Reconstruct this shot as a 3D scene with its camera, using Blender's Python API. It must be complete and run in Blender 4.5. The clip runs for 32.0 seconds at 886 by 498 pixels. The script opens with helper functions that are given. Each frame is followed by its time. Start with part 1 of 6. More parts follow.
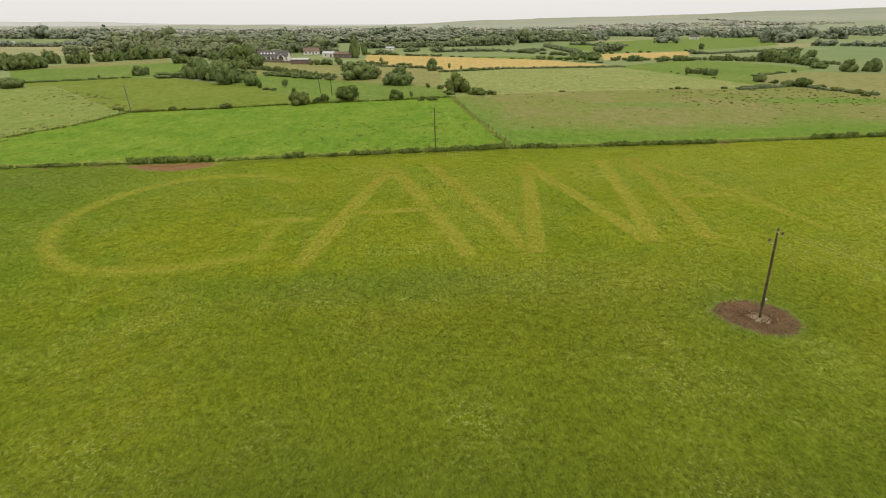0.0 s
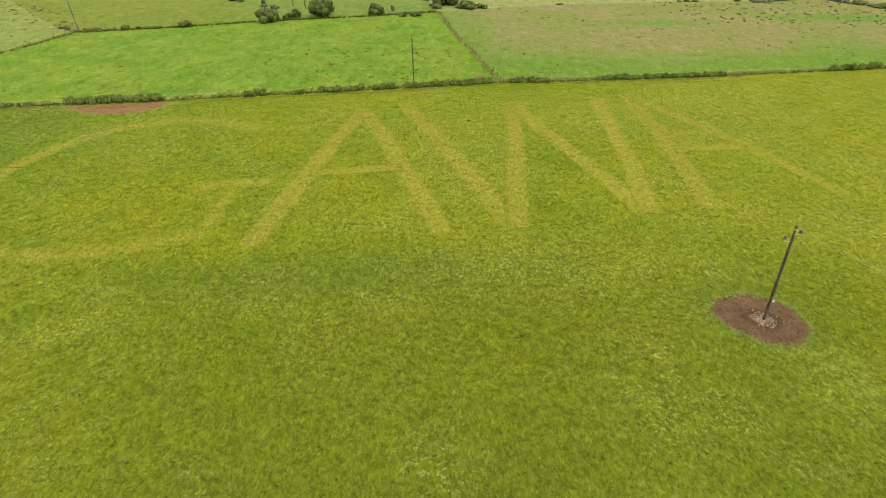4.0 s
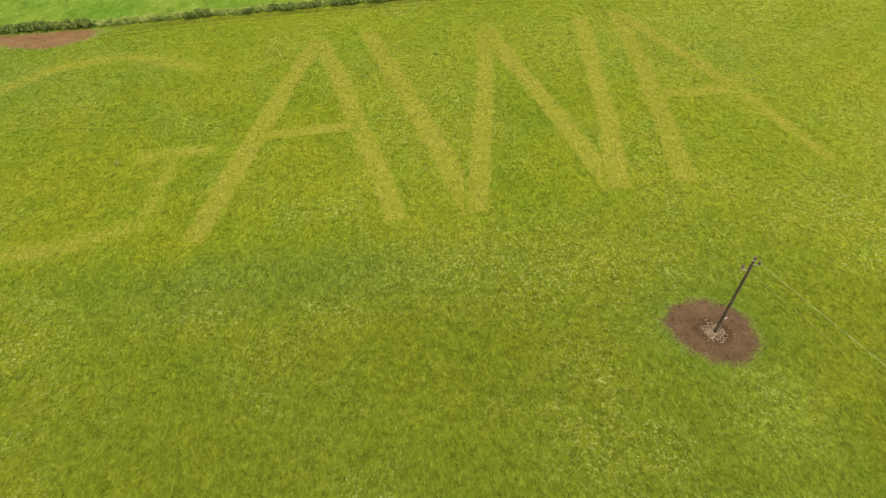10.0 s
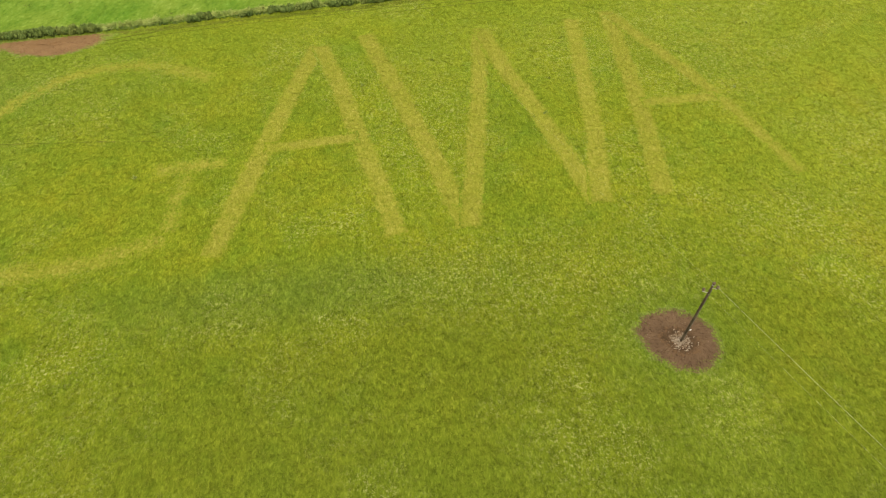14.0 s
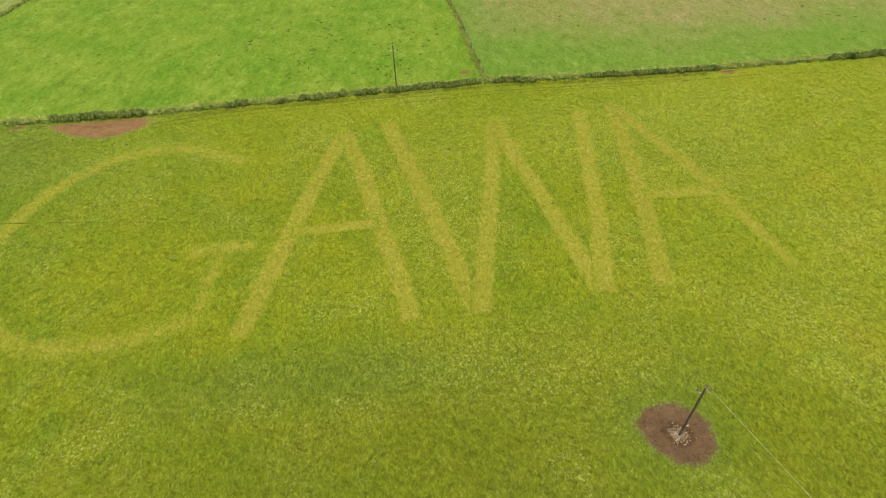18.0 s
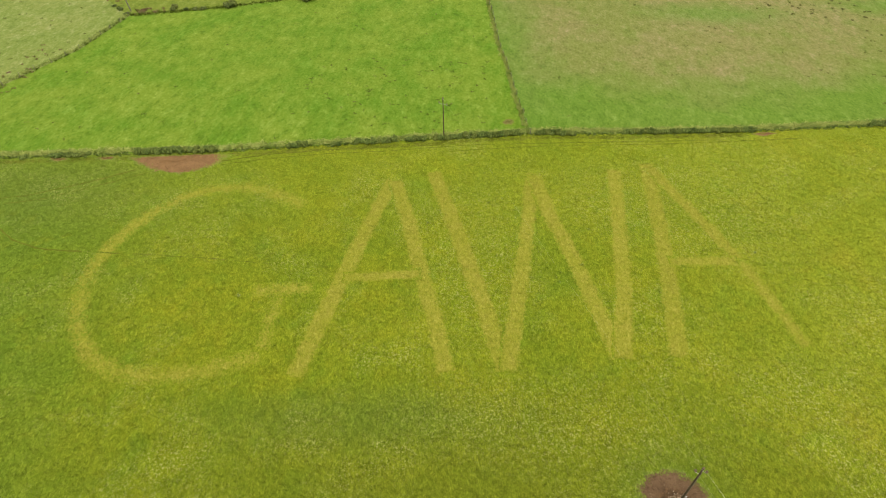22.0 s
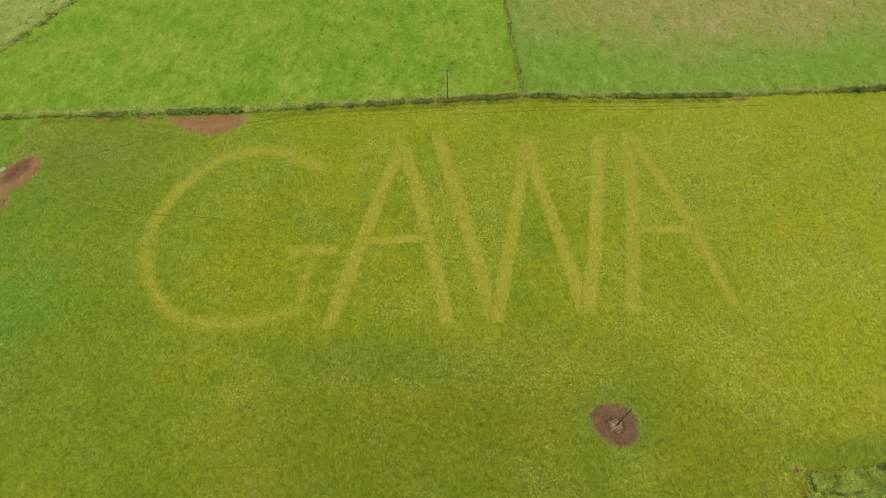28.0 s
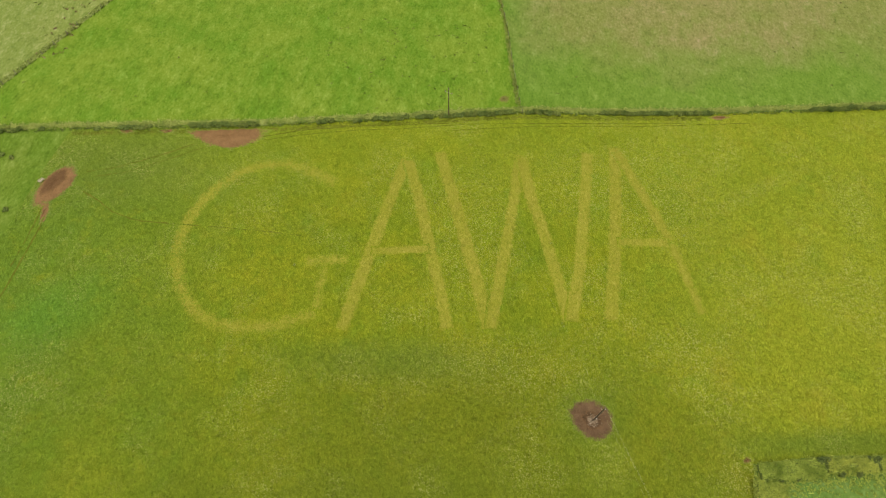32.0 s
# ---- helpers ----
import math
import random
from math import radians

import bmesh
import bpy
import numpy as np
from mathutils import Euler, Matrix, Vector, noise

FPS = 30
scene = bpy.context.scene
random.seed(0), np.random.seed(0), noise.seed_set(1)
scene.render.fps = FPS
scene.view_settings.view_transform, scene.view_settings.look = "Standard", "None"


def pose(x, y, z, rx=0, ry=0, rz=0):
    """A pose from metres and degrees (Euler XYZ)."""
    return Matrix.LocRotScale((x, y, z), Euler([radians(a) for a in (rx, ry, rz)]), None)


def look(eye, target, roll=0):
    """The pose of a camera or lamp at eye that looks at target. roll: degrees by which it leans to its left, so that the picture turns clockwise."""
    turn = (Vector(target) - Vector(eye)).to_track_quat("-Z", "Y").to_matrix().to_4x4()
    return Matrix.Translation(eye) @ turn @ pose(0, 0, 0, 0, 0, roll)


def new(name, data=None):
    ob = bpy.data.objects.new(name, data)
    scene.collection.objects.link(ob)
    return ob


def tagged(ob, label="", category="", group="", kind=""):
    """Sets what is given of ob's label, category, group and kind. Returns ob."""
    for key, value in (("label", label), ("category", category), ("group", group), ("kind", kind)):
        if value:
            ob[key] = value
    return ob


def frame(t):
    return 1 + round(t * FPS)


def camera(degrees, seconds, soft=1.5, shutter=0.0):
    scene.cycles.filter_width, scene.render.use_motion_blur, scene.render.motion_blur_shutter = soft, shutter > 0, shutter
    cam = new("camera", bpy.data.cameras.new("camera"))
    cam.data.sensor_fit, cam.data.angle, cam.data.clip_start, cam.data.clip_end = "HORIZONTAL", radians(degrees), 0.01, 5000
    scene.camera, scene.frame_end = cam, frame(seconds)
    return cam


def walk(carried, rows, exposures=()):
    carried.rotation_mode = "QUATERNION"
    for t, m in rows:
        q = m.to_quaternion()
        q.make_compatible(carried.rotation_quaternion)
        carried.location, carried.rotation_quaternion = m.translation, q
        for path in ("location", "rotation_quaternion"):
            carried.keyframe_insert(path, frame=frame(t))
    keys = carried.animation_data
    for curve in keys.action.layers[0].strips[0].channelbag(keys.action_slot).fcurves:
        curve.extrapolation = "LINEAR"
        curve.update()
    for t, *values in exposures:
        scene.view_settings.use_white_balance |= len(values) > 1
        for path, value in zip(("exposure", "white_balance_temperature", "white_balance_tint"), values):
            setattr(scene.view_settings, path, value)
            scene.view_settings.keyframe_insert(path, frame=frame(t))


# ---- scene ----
# ---------------------------------------------------------------- camera
cam = camera(79.05, 32.0, soft=1.1)
PATH = [
    (0, (2.53, 12.61, 23.24), (2.53, 40.29, 11.66), -0.12),
    (0.5, (2.81, 13.48, 23.64), (2.82, 41.02, 11.73), 0.03),
    (1, (3.02, 14.64, 23.85), (3.13, 42.11, 11.77), 0.15),
    (1.5, (3.19, 15.63, 24.16), (3.40, 42.88, 11.63), 0.20),
    (2, (3.61, 16.75, 24.54), (3.84, 43.42, 10.80), 0.20),
    (2.5, (3.81, 17.85, 24.94), (4.11, 43.97, 10.18), 0.17),
    (3, (4.17, 19.13, 25.36), (4.49, 44.96, 10.12), 0.15),
    (3.5, (4.53, 20.23, 25.71), (4.86, 45.86, 10.12), 0.16),
    (5.5, (6.11, 24.64, 27.89), (6.40, 48.91, 10.27), -0.06),
    (6, (6.61, 25.61, 28.42), (6.86, 49.27, 9.97), -0.01),
    (6.5, (6.97, 26.62, 28.94), (7.21, 49.89, 10.02), -0.06),
    (7, (7.43, 27.63, 29.41), (7.64, 50.58, 10.09), -0.15),
    (7.5, (7.88, 28.56, 29.91), (8.05, 51.16, 10.18), -0.23),
    (8, (8.17, 29.30, 30.54), (8.42, 51.52, 10.38), -0.19),
    (8.5, (8.39, 29.63, 31.18), (8.79, 51.48, 10.63), -0.24),
    (9, (8.54, 29.73, 31.85), (9.00, 51.22, 10.92), -0.30),
    (9.5, (8.62, 29.79, 32.59), (9.11, 50.92, 11.29), -0.31),
    (10, (8.71, 29.96, 33.53), (9.20, 50.67, 11.83), -0.32),
    (10.5, (8.76, 30.08, 34.30), (9.27, 50.44, 12.27), -0.35),
    (11, (8.85, 30.15, 35.14), (9.35, 50.13, 12.77), -0.39),
    (11.5, (8.89, 30.24, 36.02), (9.37, 49.79, 13.27), -0.45),
    (12, (8.92, 30.17, 36.73), (9.39, 49.36, 13.68), -0.49),
    (12.5, (8.96, 30.25, 37.50), (9.42, 49.04, 14.11), -0.55),
    (13, (8.98, 30.25, 38.30), (9.43, 48.66, 14.62), -0.57),
    (13.5, (8.96, 30.31, 39.17), (9.44, 48.62, 15.42), -0.57),
    (14, (8.93, 30.39, 39.94), (9.47, 49.55, 16.86), -0.49),
    (14.5, (8.87, 30.48, 40.67), (9.49, 50.42, 18.27), -0.44),
    (15, (8.93, 30.53, 41.33), (9.55, 51.33, 19.72), -0.46),
    (15.5, (8.93, 30.60, 41.97), (9.59, 51.92, 20.88), -0.47),
    (17.5, (8.87, 30.73, 44.66), (9.15, 51.97, 23.47), -0.44),
    (18, (8.87, 30.70, 45.37), (8.78, 51.92, 24.17), -0.43),
    (18.5, (8.83, 30.83, 46.12), (8.22, 52.00, 24.87), -0.42),
    (19, (8.78, 30.92, 47.09), (7.55, 52.04, 25.82), -0.42),
    (19.5, (8.76, 30.97, 48.18), (7.31, 52.03, 26.87), -0.46),
    (20, (8.70, 31.02, 49.49), (7.11, 52.06, 28.16), -0.50),
    (20.5, (8.61, 31.12, 50.93), (6.85, 52.11, 29.57), -0.48),
    (21, (8.50, 31.30, 52.56), (6.66, 52.24, 31.15), -0.46),
    (21.5, (8.39, 31.52, 54.13), (6.50, 52.41, 32.68), -0.43),
    (22, (8.29, 31.65, 55.71), (6.35, 52.49, 34.22), -0.36),
    (22.5, (8.22, 31.73, 57.23), (6.29, 52.36, 35.53), -0.38),
    (23, (8.21, 31.71, 59.03), (6.34, 51.61, 36.66), -0.40),
    (23.5, (8.16, 32.07, 60.71), (6.35, 51.00, 37.51), -0.40),
    (24, (8.27, 32.25, 62.36), (6.45, 50.63, 38.72), -0.43),
    (24.5, (8.28, 32.16, 63.87), (6.46, 50.19, 39.96), -0.49),
    (25, (8.26, 32.38, 65.50), (6.46, 50.09, 41.35), -0.52),
    (25.5, (8.25, 32.73, 67.11), (6.46, 50.09, 42.71), -0.51),
    (27.5, (7.51, 32.41, 73.22), (6.11, 48.55, 47.97), 0.42),
    (28, (7.45, 32.42, 74.69), (6.08, 48.17, 49.19), 0.55),
    (28.5, (7.40, 32.36, 76.13), (6.08, 47.82, 50.46), 0.73),
    (29, (7.40, 32.39, 77.73), (6.12, 47.55, 51.87), 0.87),
    (29.5, (7.32, 32.54, 79.37), (6.07, 47.40, 53.34), 0.96),
    (30, (7.23, 32.89, 80.94), (6.01, 47.50, 54.76), 1.03),
    (30.5, (7.14, 33.06, 82.43), (5.94, 47.58, 56.20), 1.12),
    (31, (7.15, 33.14, 83.86), (5.92, 47.61, 57.61), 1.21),
    (31.5, (7.15, 33.27, 85.18), (5.94, 47.67, 58.89), 1.27),
    (32, (7.06, 33.46, 86.40), (5.87, 47.82, 60.09), 1.30),
]

EXPOSURE = [(0, -0.28), (1.5, -0.16), (3, 0.08), (7, 0.12), (9, 0.11), (13, 0.11), (18, 0.10), (22, 0.03), (25, -0.05), (32, -0.10)]
walk(cam, [(t, look(eye, target, roll)) for t, eye, target, roll in PATH], EXPOSURE)

# ---------------------------------------------------------------- overcast light
SUN_ELEVATION, SUN_AZIMUTH = 52.0, 140.0      # azimuth clockwise from +y
world = bpy.data.worlds.new("overcast_sky")
scene.world = world
world.use_nodes = True
wn, wl = world.node_tree.nodes, world.node_tree.links
wn.clear()
w_out, w_bg = wn.new("ShaderNodeOutputWorld"), wn.new("ShaderNodeBackground")
w_sky = wn.new("ShaderNodeTexSky")
w_sky.sky_type, w_sky.sun_disc = "NISHITA", False
w_sky.sun_elevation, w_sky.sun_rotation = radians(SUN_ELEVATION), radians(SUN_AZIMUTH)
w_sky.air_density, w_sky.dust_density, w_sky.ozone_density = 1.0, 6.0, 1.0
w_tc, w_sep = wn.new("ShaderNodeTexCoord"), wn.new("ShaderNodeSeparateXYZ")
w_ramp = wn.new("ShaderNodeMapRange")         # cloud cover: the zenith nearly three times the horizon
w_ramp.inputs["From Min"].default_value, w_ramp.inputs["From Max"].default_value = 0.0, 1.0
w_ramp.inputs["To Min"].default_value, w_ramp.inputs["To Max"].default_value = 1.07, 2.65
w_cloud = wn.new("ShaderNodeVectorMath")
w_cloud.operation = "SCALE"
w_cloud.inputs[0].default_value = (0.90, 0.875, 0.835)
w_haze = wn.new("ShaderNodeVectorMath")
w_haze.operation = "SCALE"
w_haze.inputs["Scale"].default_value = 0.008
w_add = wn.new("ShaderNodeVectorMath")
wl.new(w_tc.outputs["Generated"], w_sep.inputs[0])
wl.new(w_sep.outputs["Z"], w_ramp.inputs["Value"])
wl.new(w_ramp.outputs["Result"], w_cloud.inputs["Scale"])
wl.new(w_sky.outputs["Color"], w_haze.inputs[0])
wl.new(w_cloud.outputs[0], w_add.inputs[0])
wl.new(w_haze.outputs[0], w_add.inputs[1])
wl.new(w_add.outputs[0], w_bg.inputs["Color"])
w_bg.inputs["Strength"].default_value = 1.0
wl.new(w_bg.outputs[0], w_out.inputs["Surface"])

sun = new("sun", bpy.data.lights.new("sun", "SUN"))
sun.data.energy, sun.data.angle, sun.data.color = 1.1, radians(25), (1.0, 0.96, 0.88)
_a, _e = radians(SUN_AZIMUTH), radians(SUN_ELEVATION)
_s = Vector((math.sin(_a) * math.cos(_e), math.cos(_a) * math.cos(_e), math.sin(_e)))
sun.matrix_world = look(_s * 200, (0, 0, 0))


# ---------------------------------------------------------------- materials
class Nodes:
    """Short hand for building one material's nodes."""

    def __init__(self, name):
        self.mat = bpy.data.materials.new(name)
        self.mat.use_nodes = True
        self.tree = self.mat.node_tree
        self.tree.nodes.clear()
        self.out = self.tree.nodes.new("ShaderNodeOutputMaterial")
        self.bsdf = self.tree.nodes.new("ShaderNodeBsdfPrincipled")
        self.link(self.bsdf.outputs[0], self.out.inputs["Surface"])
        self.bsdf.inputs["Specular IOR Level"].default_value = 0.04
        self.pos = self.tree.nodes.new("ShaderNodeNewGeometry").outputs["Position"]
        self.island = None

    def link(self, a, b):
        self.tree.links.new(a, b)

    def random_island(self):
        return self.tree.nodes.new("ShaderNodeNewGeometry").outputs["Random Per Island"]

    def random_object(self):
        return self.tree.nodes.new("ShaderNodeObjectInfo").outputs["Random"]

    def noise(self, scale, detail=3.0, rough=0.55, stretch=None, turn=0.0):
        n = self.tree.nodes.new("ShaderNodeTexNoise")
        n.inputs["Scale"].default_value = scale
        n.inputs["Detail"].default_value = detail
        n.inputs["Roughness"].default_value = rough
        source = self.pos
        if stretch:
            m = self.tree.nodes.new("ShaderNodeMapping")
            m.inputs["Scale"].default_value = stretch
            m.inputs["Rotation"].default_value = (0, 0, radians(turn))
            self.link(source, m.inputs["Vector"])
            source = m.outputs[0]
        self.link(source, n.inputs["Vector"])
        return n.outputs["Fac"]

    def cells(self, scale):
        n = self.tree.nodes.new("ShaderNodeTexVoronoi")
        n.inputs["Scale"].default_value = scale
        self.link(self.pos, n.inputs["Vector"])
        return n.outputs["Color"], n.outputs["Distance"]

    def span(self, value, lo, hi, to_lo=0.0, to_hi=1.0):
        n = self.tree.nodes.new("ShaderNodeMapRange")
        n.inputs["From Min"].default_value, n.inputs["From Max"].default_value = lo, hi
        n.inputs["To Min"].default_value, n.inputs["To Max"].default_value = to_lo, to_hi
        self.link(value, n.inputs["Value"])
        return n.outputs["Result"]

    def times(self, a, b, op="MULTIPLY"):
        n = self.tree.nodes.new("ShaderNodeMath")
        n.operation = op
        for i, v in enumerate((a, b)):
            if isinstance(v, (int, float)):
                n.inputs[i].default_value = v
            else:
                self.link(v, n.inputs[i])
        return n.outputs[0]

    def mix(self, fac, a, b, mode="MIX"):
        n = self.tree.nodes.new("ShaderNodeMix")
        n.data_type, n.blend_type = "RGBA", mode
        if isinstance(fac, (int, float)):
            n.inputs[0].default_value = fac
        else:
            self.link(fac, n.inputs[0])
        for i, v in ((6, a), (7, b)):
            if isinstance(v, tuple):
                n.inputs[i].default_value = (*v, 1.0)
            else:
                self.link(v, n.inputs[i])
        return n.outputs[2]

    def fade(self, colour, under, reach=1.0, grain=5.0, lo=0.25, hi=0.60):
        """Breaks the surface up into grains towards the sheet's rim (its own 'edge' values, 0 at the rim), where what grows round it takes over."""
        edge = self.tree.nodes.new("ShaderNodeAttribute")
        edge.attribute_name = "edge"
        near = self.times(self.times(edge.outputs["Fac"], 2.0 * reach), reach, "MINIMUM")
        coarse = self.span(self.noise(grain / 5, 3, 0.6), 0.30, 0.70, -0.30, 0.30)
        fine = self.span(self.noise(grain, 4, 0.7), 0.30, 0.70, -0.62, 0.62)
        ragged = self.times(self.times(coarse, fine, "ADD"), self.span(edge.outputs["Fac"], 0.0, 0.12), "MULTIPLY")
        return self.mix(self.span(self.times(near, ragged, "ADD"), lo, hi), under, colour)

    def done(self, colour, rough=0.85, bump=None, height=0.05, metal=0.0):
        if isinstance(colour, tuple):
            self.bsdf.inputs["Base Color"].default_value = (*colour, 1.0)
        else:
            self.link(colour, self.bsdf.inputs["Base Color"])
        self.bsdf.inputs["Roughness"].default_value = rough
        self.bsdf.inputs["Metallic"].default_value = metal
        if bump is not None:
            b = self.tree.nodes.new("ShaderNodeBump")
            b.inputs["Strength"].default_value = 1.0
            b.inputs["Distance"].default_value = height
            self.link(bump, b.inputs["Height"])
            self.link(b.outputs[0], self.bsdf.inputs["Normal"])
        return self.mat


def x_of(n):
    """The place's x and y as values."""
    s = n.tree.nodes.new("ShaderNodeSeparateXYZ")
    n.link(n.pos, s.inputs[0])
    return s.outputs["X"], s.outputs["Y"]


def blob(n, cx, cy, rx, ry, soft=0.5, turn=0.0):
    """A patch with a ragged outline round a place on the ground, from 0 outside to 1 inside."""
    x, y = x_of(n)
    c, s = math.cos(radians(turn)), math.sin(radians(turn))
    dx, dy = n.times(x, -cx, "ADD"), n.times(y, -cy, "ADD")
    u = n.times(n.times(n.times(dx, c / rx), n.times(dy, s / rx), "ADD"), 2.0, "POWER")
    v = n.times(n.times(n.times(dx, -s / ry), n.times(dy, c / ry), "ADD"), 2.0, "POWER")
    d = n.times(n.times(u, v, "ADD"), 0.5, "POWER")
    d = n.times(d, n.times(n.noise(0.45, 4, 0.65), 0.9), "ADD")
    return n.span(d, 1.45 + soft, 1.45 - soft)


def meadow_colour(n):
    """The near meadow's sward: olive green with yellower, darker and greener patches and pale seed heads."""
    x, y = x_of(n)
    base = n.mix(n.span(n.noise(0.09, 3), 0.35, 0.65), (0.121, 0.155, 0.0075), (0.156, 0.173, 0.0081))
    drift = n.span(n.times(x, n.times(n.noise(0.03, 2), 60.0), "ADD"), 66.0, 122.0)
    base = n.mix(drift, base, (0.167, 0.192, 0.0121))
    dry = n.times(n.span(n.noise(0.11, 4, 0.6), 0.54, 0.68), n.span(x, 26.0, 52.0))
    base = n.mix(n.times(dry, 0.45), base, (0.209, 0.182, 0.0145))
    west = n.span(n.times(x, n.times(n.noise(0.05, 2), 50.0), "ADD"), 2.0, -42.0)
    base = n.mix(n.times(west, 0.8), base, (0.078, 0.138, 0.0133))
    base = n.mix(n.times(n.span(n.noise(0.55, 4, 0.6), 0.42, 0.70), 0.5), base, (0.089, 0.134, 0.0066))
    base = n.mix(n.times(n.span(n.noise(0.35, 3, 0.6), 0.55, 0.72), 0.35), base, (0.173, 0.183, 0.0098))
    base = n.mix(n.times(n.span(n.noise(0.16, 3), 0.58, 0.72), 0.4), base, (0.089, 0.156, 0.0098))
    base = n.mix(n.times(blob(n, -3.0, 58.5, 17.0, 3.2, 0.5, 4.0), 0.55), base, (0.076, 0.119, 0.0131))
    base = n.mix(n.times(blob(n, 12.0, 52.0, 26.0, 9.0, 0.7, 8.0), 0.55), base, (0.103, 0.117, 0.0066))
    base = n.mix(n.times(blob(n, 29.6, 52.9, 6.2, 5.6, 0.4), 0.50), base, (0.078, 0.127, 0.0116))
    base = n.mix(n.times(blob(n, -61.0, 61.0, 8.0, 5.0, 0.6, 30.0), 0.45), base, (0.068, 0.168, 0.0146))
    base = n.mix(n.times(blob(n, -62.0, 94.0, 18.0, 10.0, 0.6, 10.0), 0.75), base, (0.085, 0.122, 0.0140))
    base = n.mix(n.times(blob(n, 68.0, 72.0, 22.0, 16.0, 0.8, 20.0), 0.4), base, (0.192, 0.209, 0.0121))
    # greener strip along the corner hedge, the hedge's shade put into its colour
    base = n.mix(n.times(blob(n, 69.0, 53.4, 16.0, 1.9, 0.5, 7.0), 0.75), base, (0.090, 0.132, 0.0121))
    # sheen over the far end, put into the colour as a paler tone
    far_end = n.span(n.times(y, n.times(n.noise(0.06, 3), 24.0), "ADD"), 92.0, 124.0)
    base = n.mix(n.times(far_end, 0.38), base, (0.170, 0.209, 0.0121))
    # darker towards the near end, less so in the west
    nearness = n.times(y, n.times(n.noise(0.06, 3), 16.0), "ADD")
    strong = n.span(x, -44.0, -6.0, 0.15, 1.0)
    base = n.mix(n.times(n.times(n.span(nearness, 66.0, 42.0), 0.85), strong), base, (0.085, 0.110, 0.0078))
    base = n.mix(n.times(n.times(n.span(nearness, 48.0, 35.0), 0.75), strong), base, (0.056, 0.076, 0.0066))
    return n.mix(n.times(blob(n, 31.6, 46.0, 3.2, 4.2, 0.6, 10.0), 0.3), base, (0.150, 0.186, 0.0140))


def seed_heads(n):
    """Where pale seed heads stand thick."""
    zone = n.span(n.noise(0.07, 4, 0.65), 0.48, 0.64)
    for cx, cy, rx, ry, turn in ((58.0, 96.7, 15.9, 1.5, 32), (55.6, 107.0, 7.4, 1.4, -104), (42.0, 90.8, 7.0, 1.6, 48)):
        zone = n.times(zone, n.times(blob(n, cx, cy, rx, ry, 0.6, turn), 0.9), "MAXIMUM")
    for cx, cy, rx, ry in ((18.0, 60.0, 16.0, 5.0), (31.5, 46.5, 3.6, 3.4), (8.0, 84.0, 7.0, 14.0), (46.0, 97.0, 9.0, 12.0), (30.0, 98.0, 10.0, 8.0)):
        zone = n.times(zone, n.times(blob(n, cx, cy, rx, ry), 0.8), "MAXIMUM")
    return zone


def grain(n, colour, scale, light, dark, stretch=(1.0, 0.6, 1.0), turn=35, low=(0.46, 0.32), high=(0.52, 0.68)):
    """Lighter and darker clumps of one size over a sward colour; gives the colour and the pattern."""
    clump = n.noise(scale, 4, 0.65, stretch, turn)
    colour = n.mix(n.span(clump, *high), colour, n.mix(1.0, colour, light, "MULTIPLY"))
    return n.mix(n.span(clump, *low), colour, n.mix(1.0, colour, dark, "MULTIPLY")), clump


def meadow_grain(n, colour):
    """Soft drifts of half a metre, fine blades and small pale seed heads over a sward colour; also gives the relief."""
    heads, plain = seed_heads(n), colour
    colour, _ = grain(n, colour, 1.5, (1.08, 1.07, 1.15), (0.93, 0.94, 0.92), (1.0, 0.6, 1.0), 30)
    colour, _ = grain(n, colour, 3.1, (1.26, 1.22, 1.45), (0.81, 0.84, 0.80), (1.0, 0.62, 1.0), 52, (0.46, 0.36), (0.53, 0.64))
    colour, fine = grain(n, colour, 8.0, (1.48, 1.42, 1.8), (0.68, 0.72, 0.66), (1.0, 0.42, 1.0), 52, (0.48, 0.36), (0.52, 0.64))
    dots = n.noise(3.9, 3, 0.7)
    colour = n.mix(n.times(n.times(heads, n.span(dots, 0.44, 0.36)), 0.40), colour, n.mix(1.0, colour, (0.52, 0.58, 0.52), "MULTIPLY"))
    colour = n.mix(n.times(n.times(heads, n.span(dots, 0.55, 0.62)), 0.80), colour, (0.300, 0.300, 0.085))
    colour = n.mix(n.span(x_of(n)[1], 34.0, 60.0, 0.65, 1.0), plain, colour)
    return n.mix(1.0, colour, (0.90, 0.91, 0.92), "MULTIPLY"), fine


def meadow_mat():
    n = Nodes("meadow_grass")
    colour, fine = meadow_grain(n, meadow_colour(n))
    return n.done(colour, 0.95, fine, 0.055)


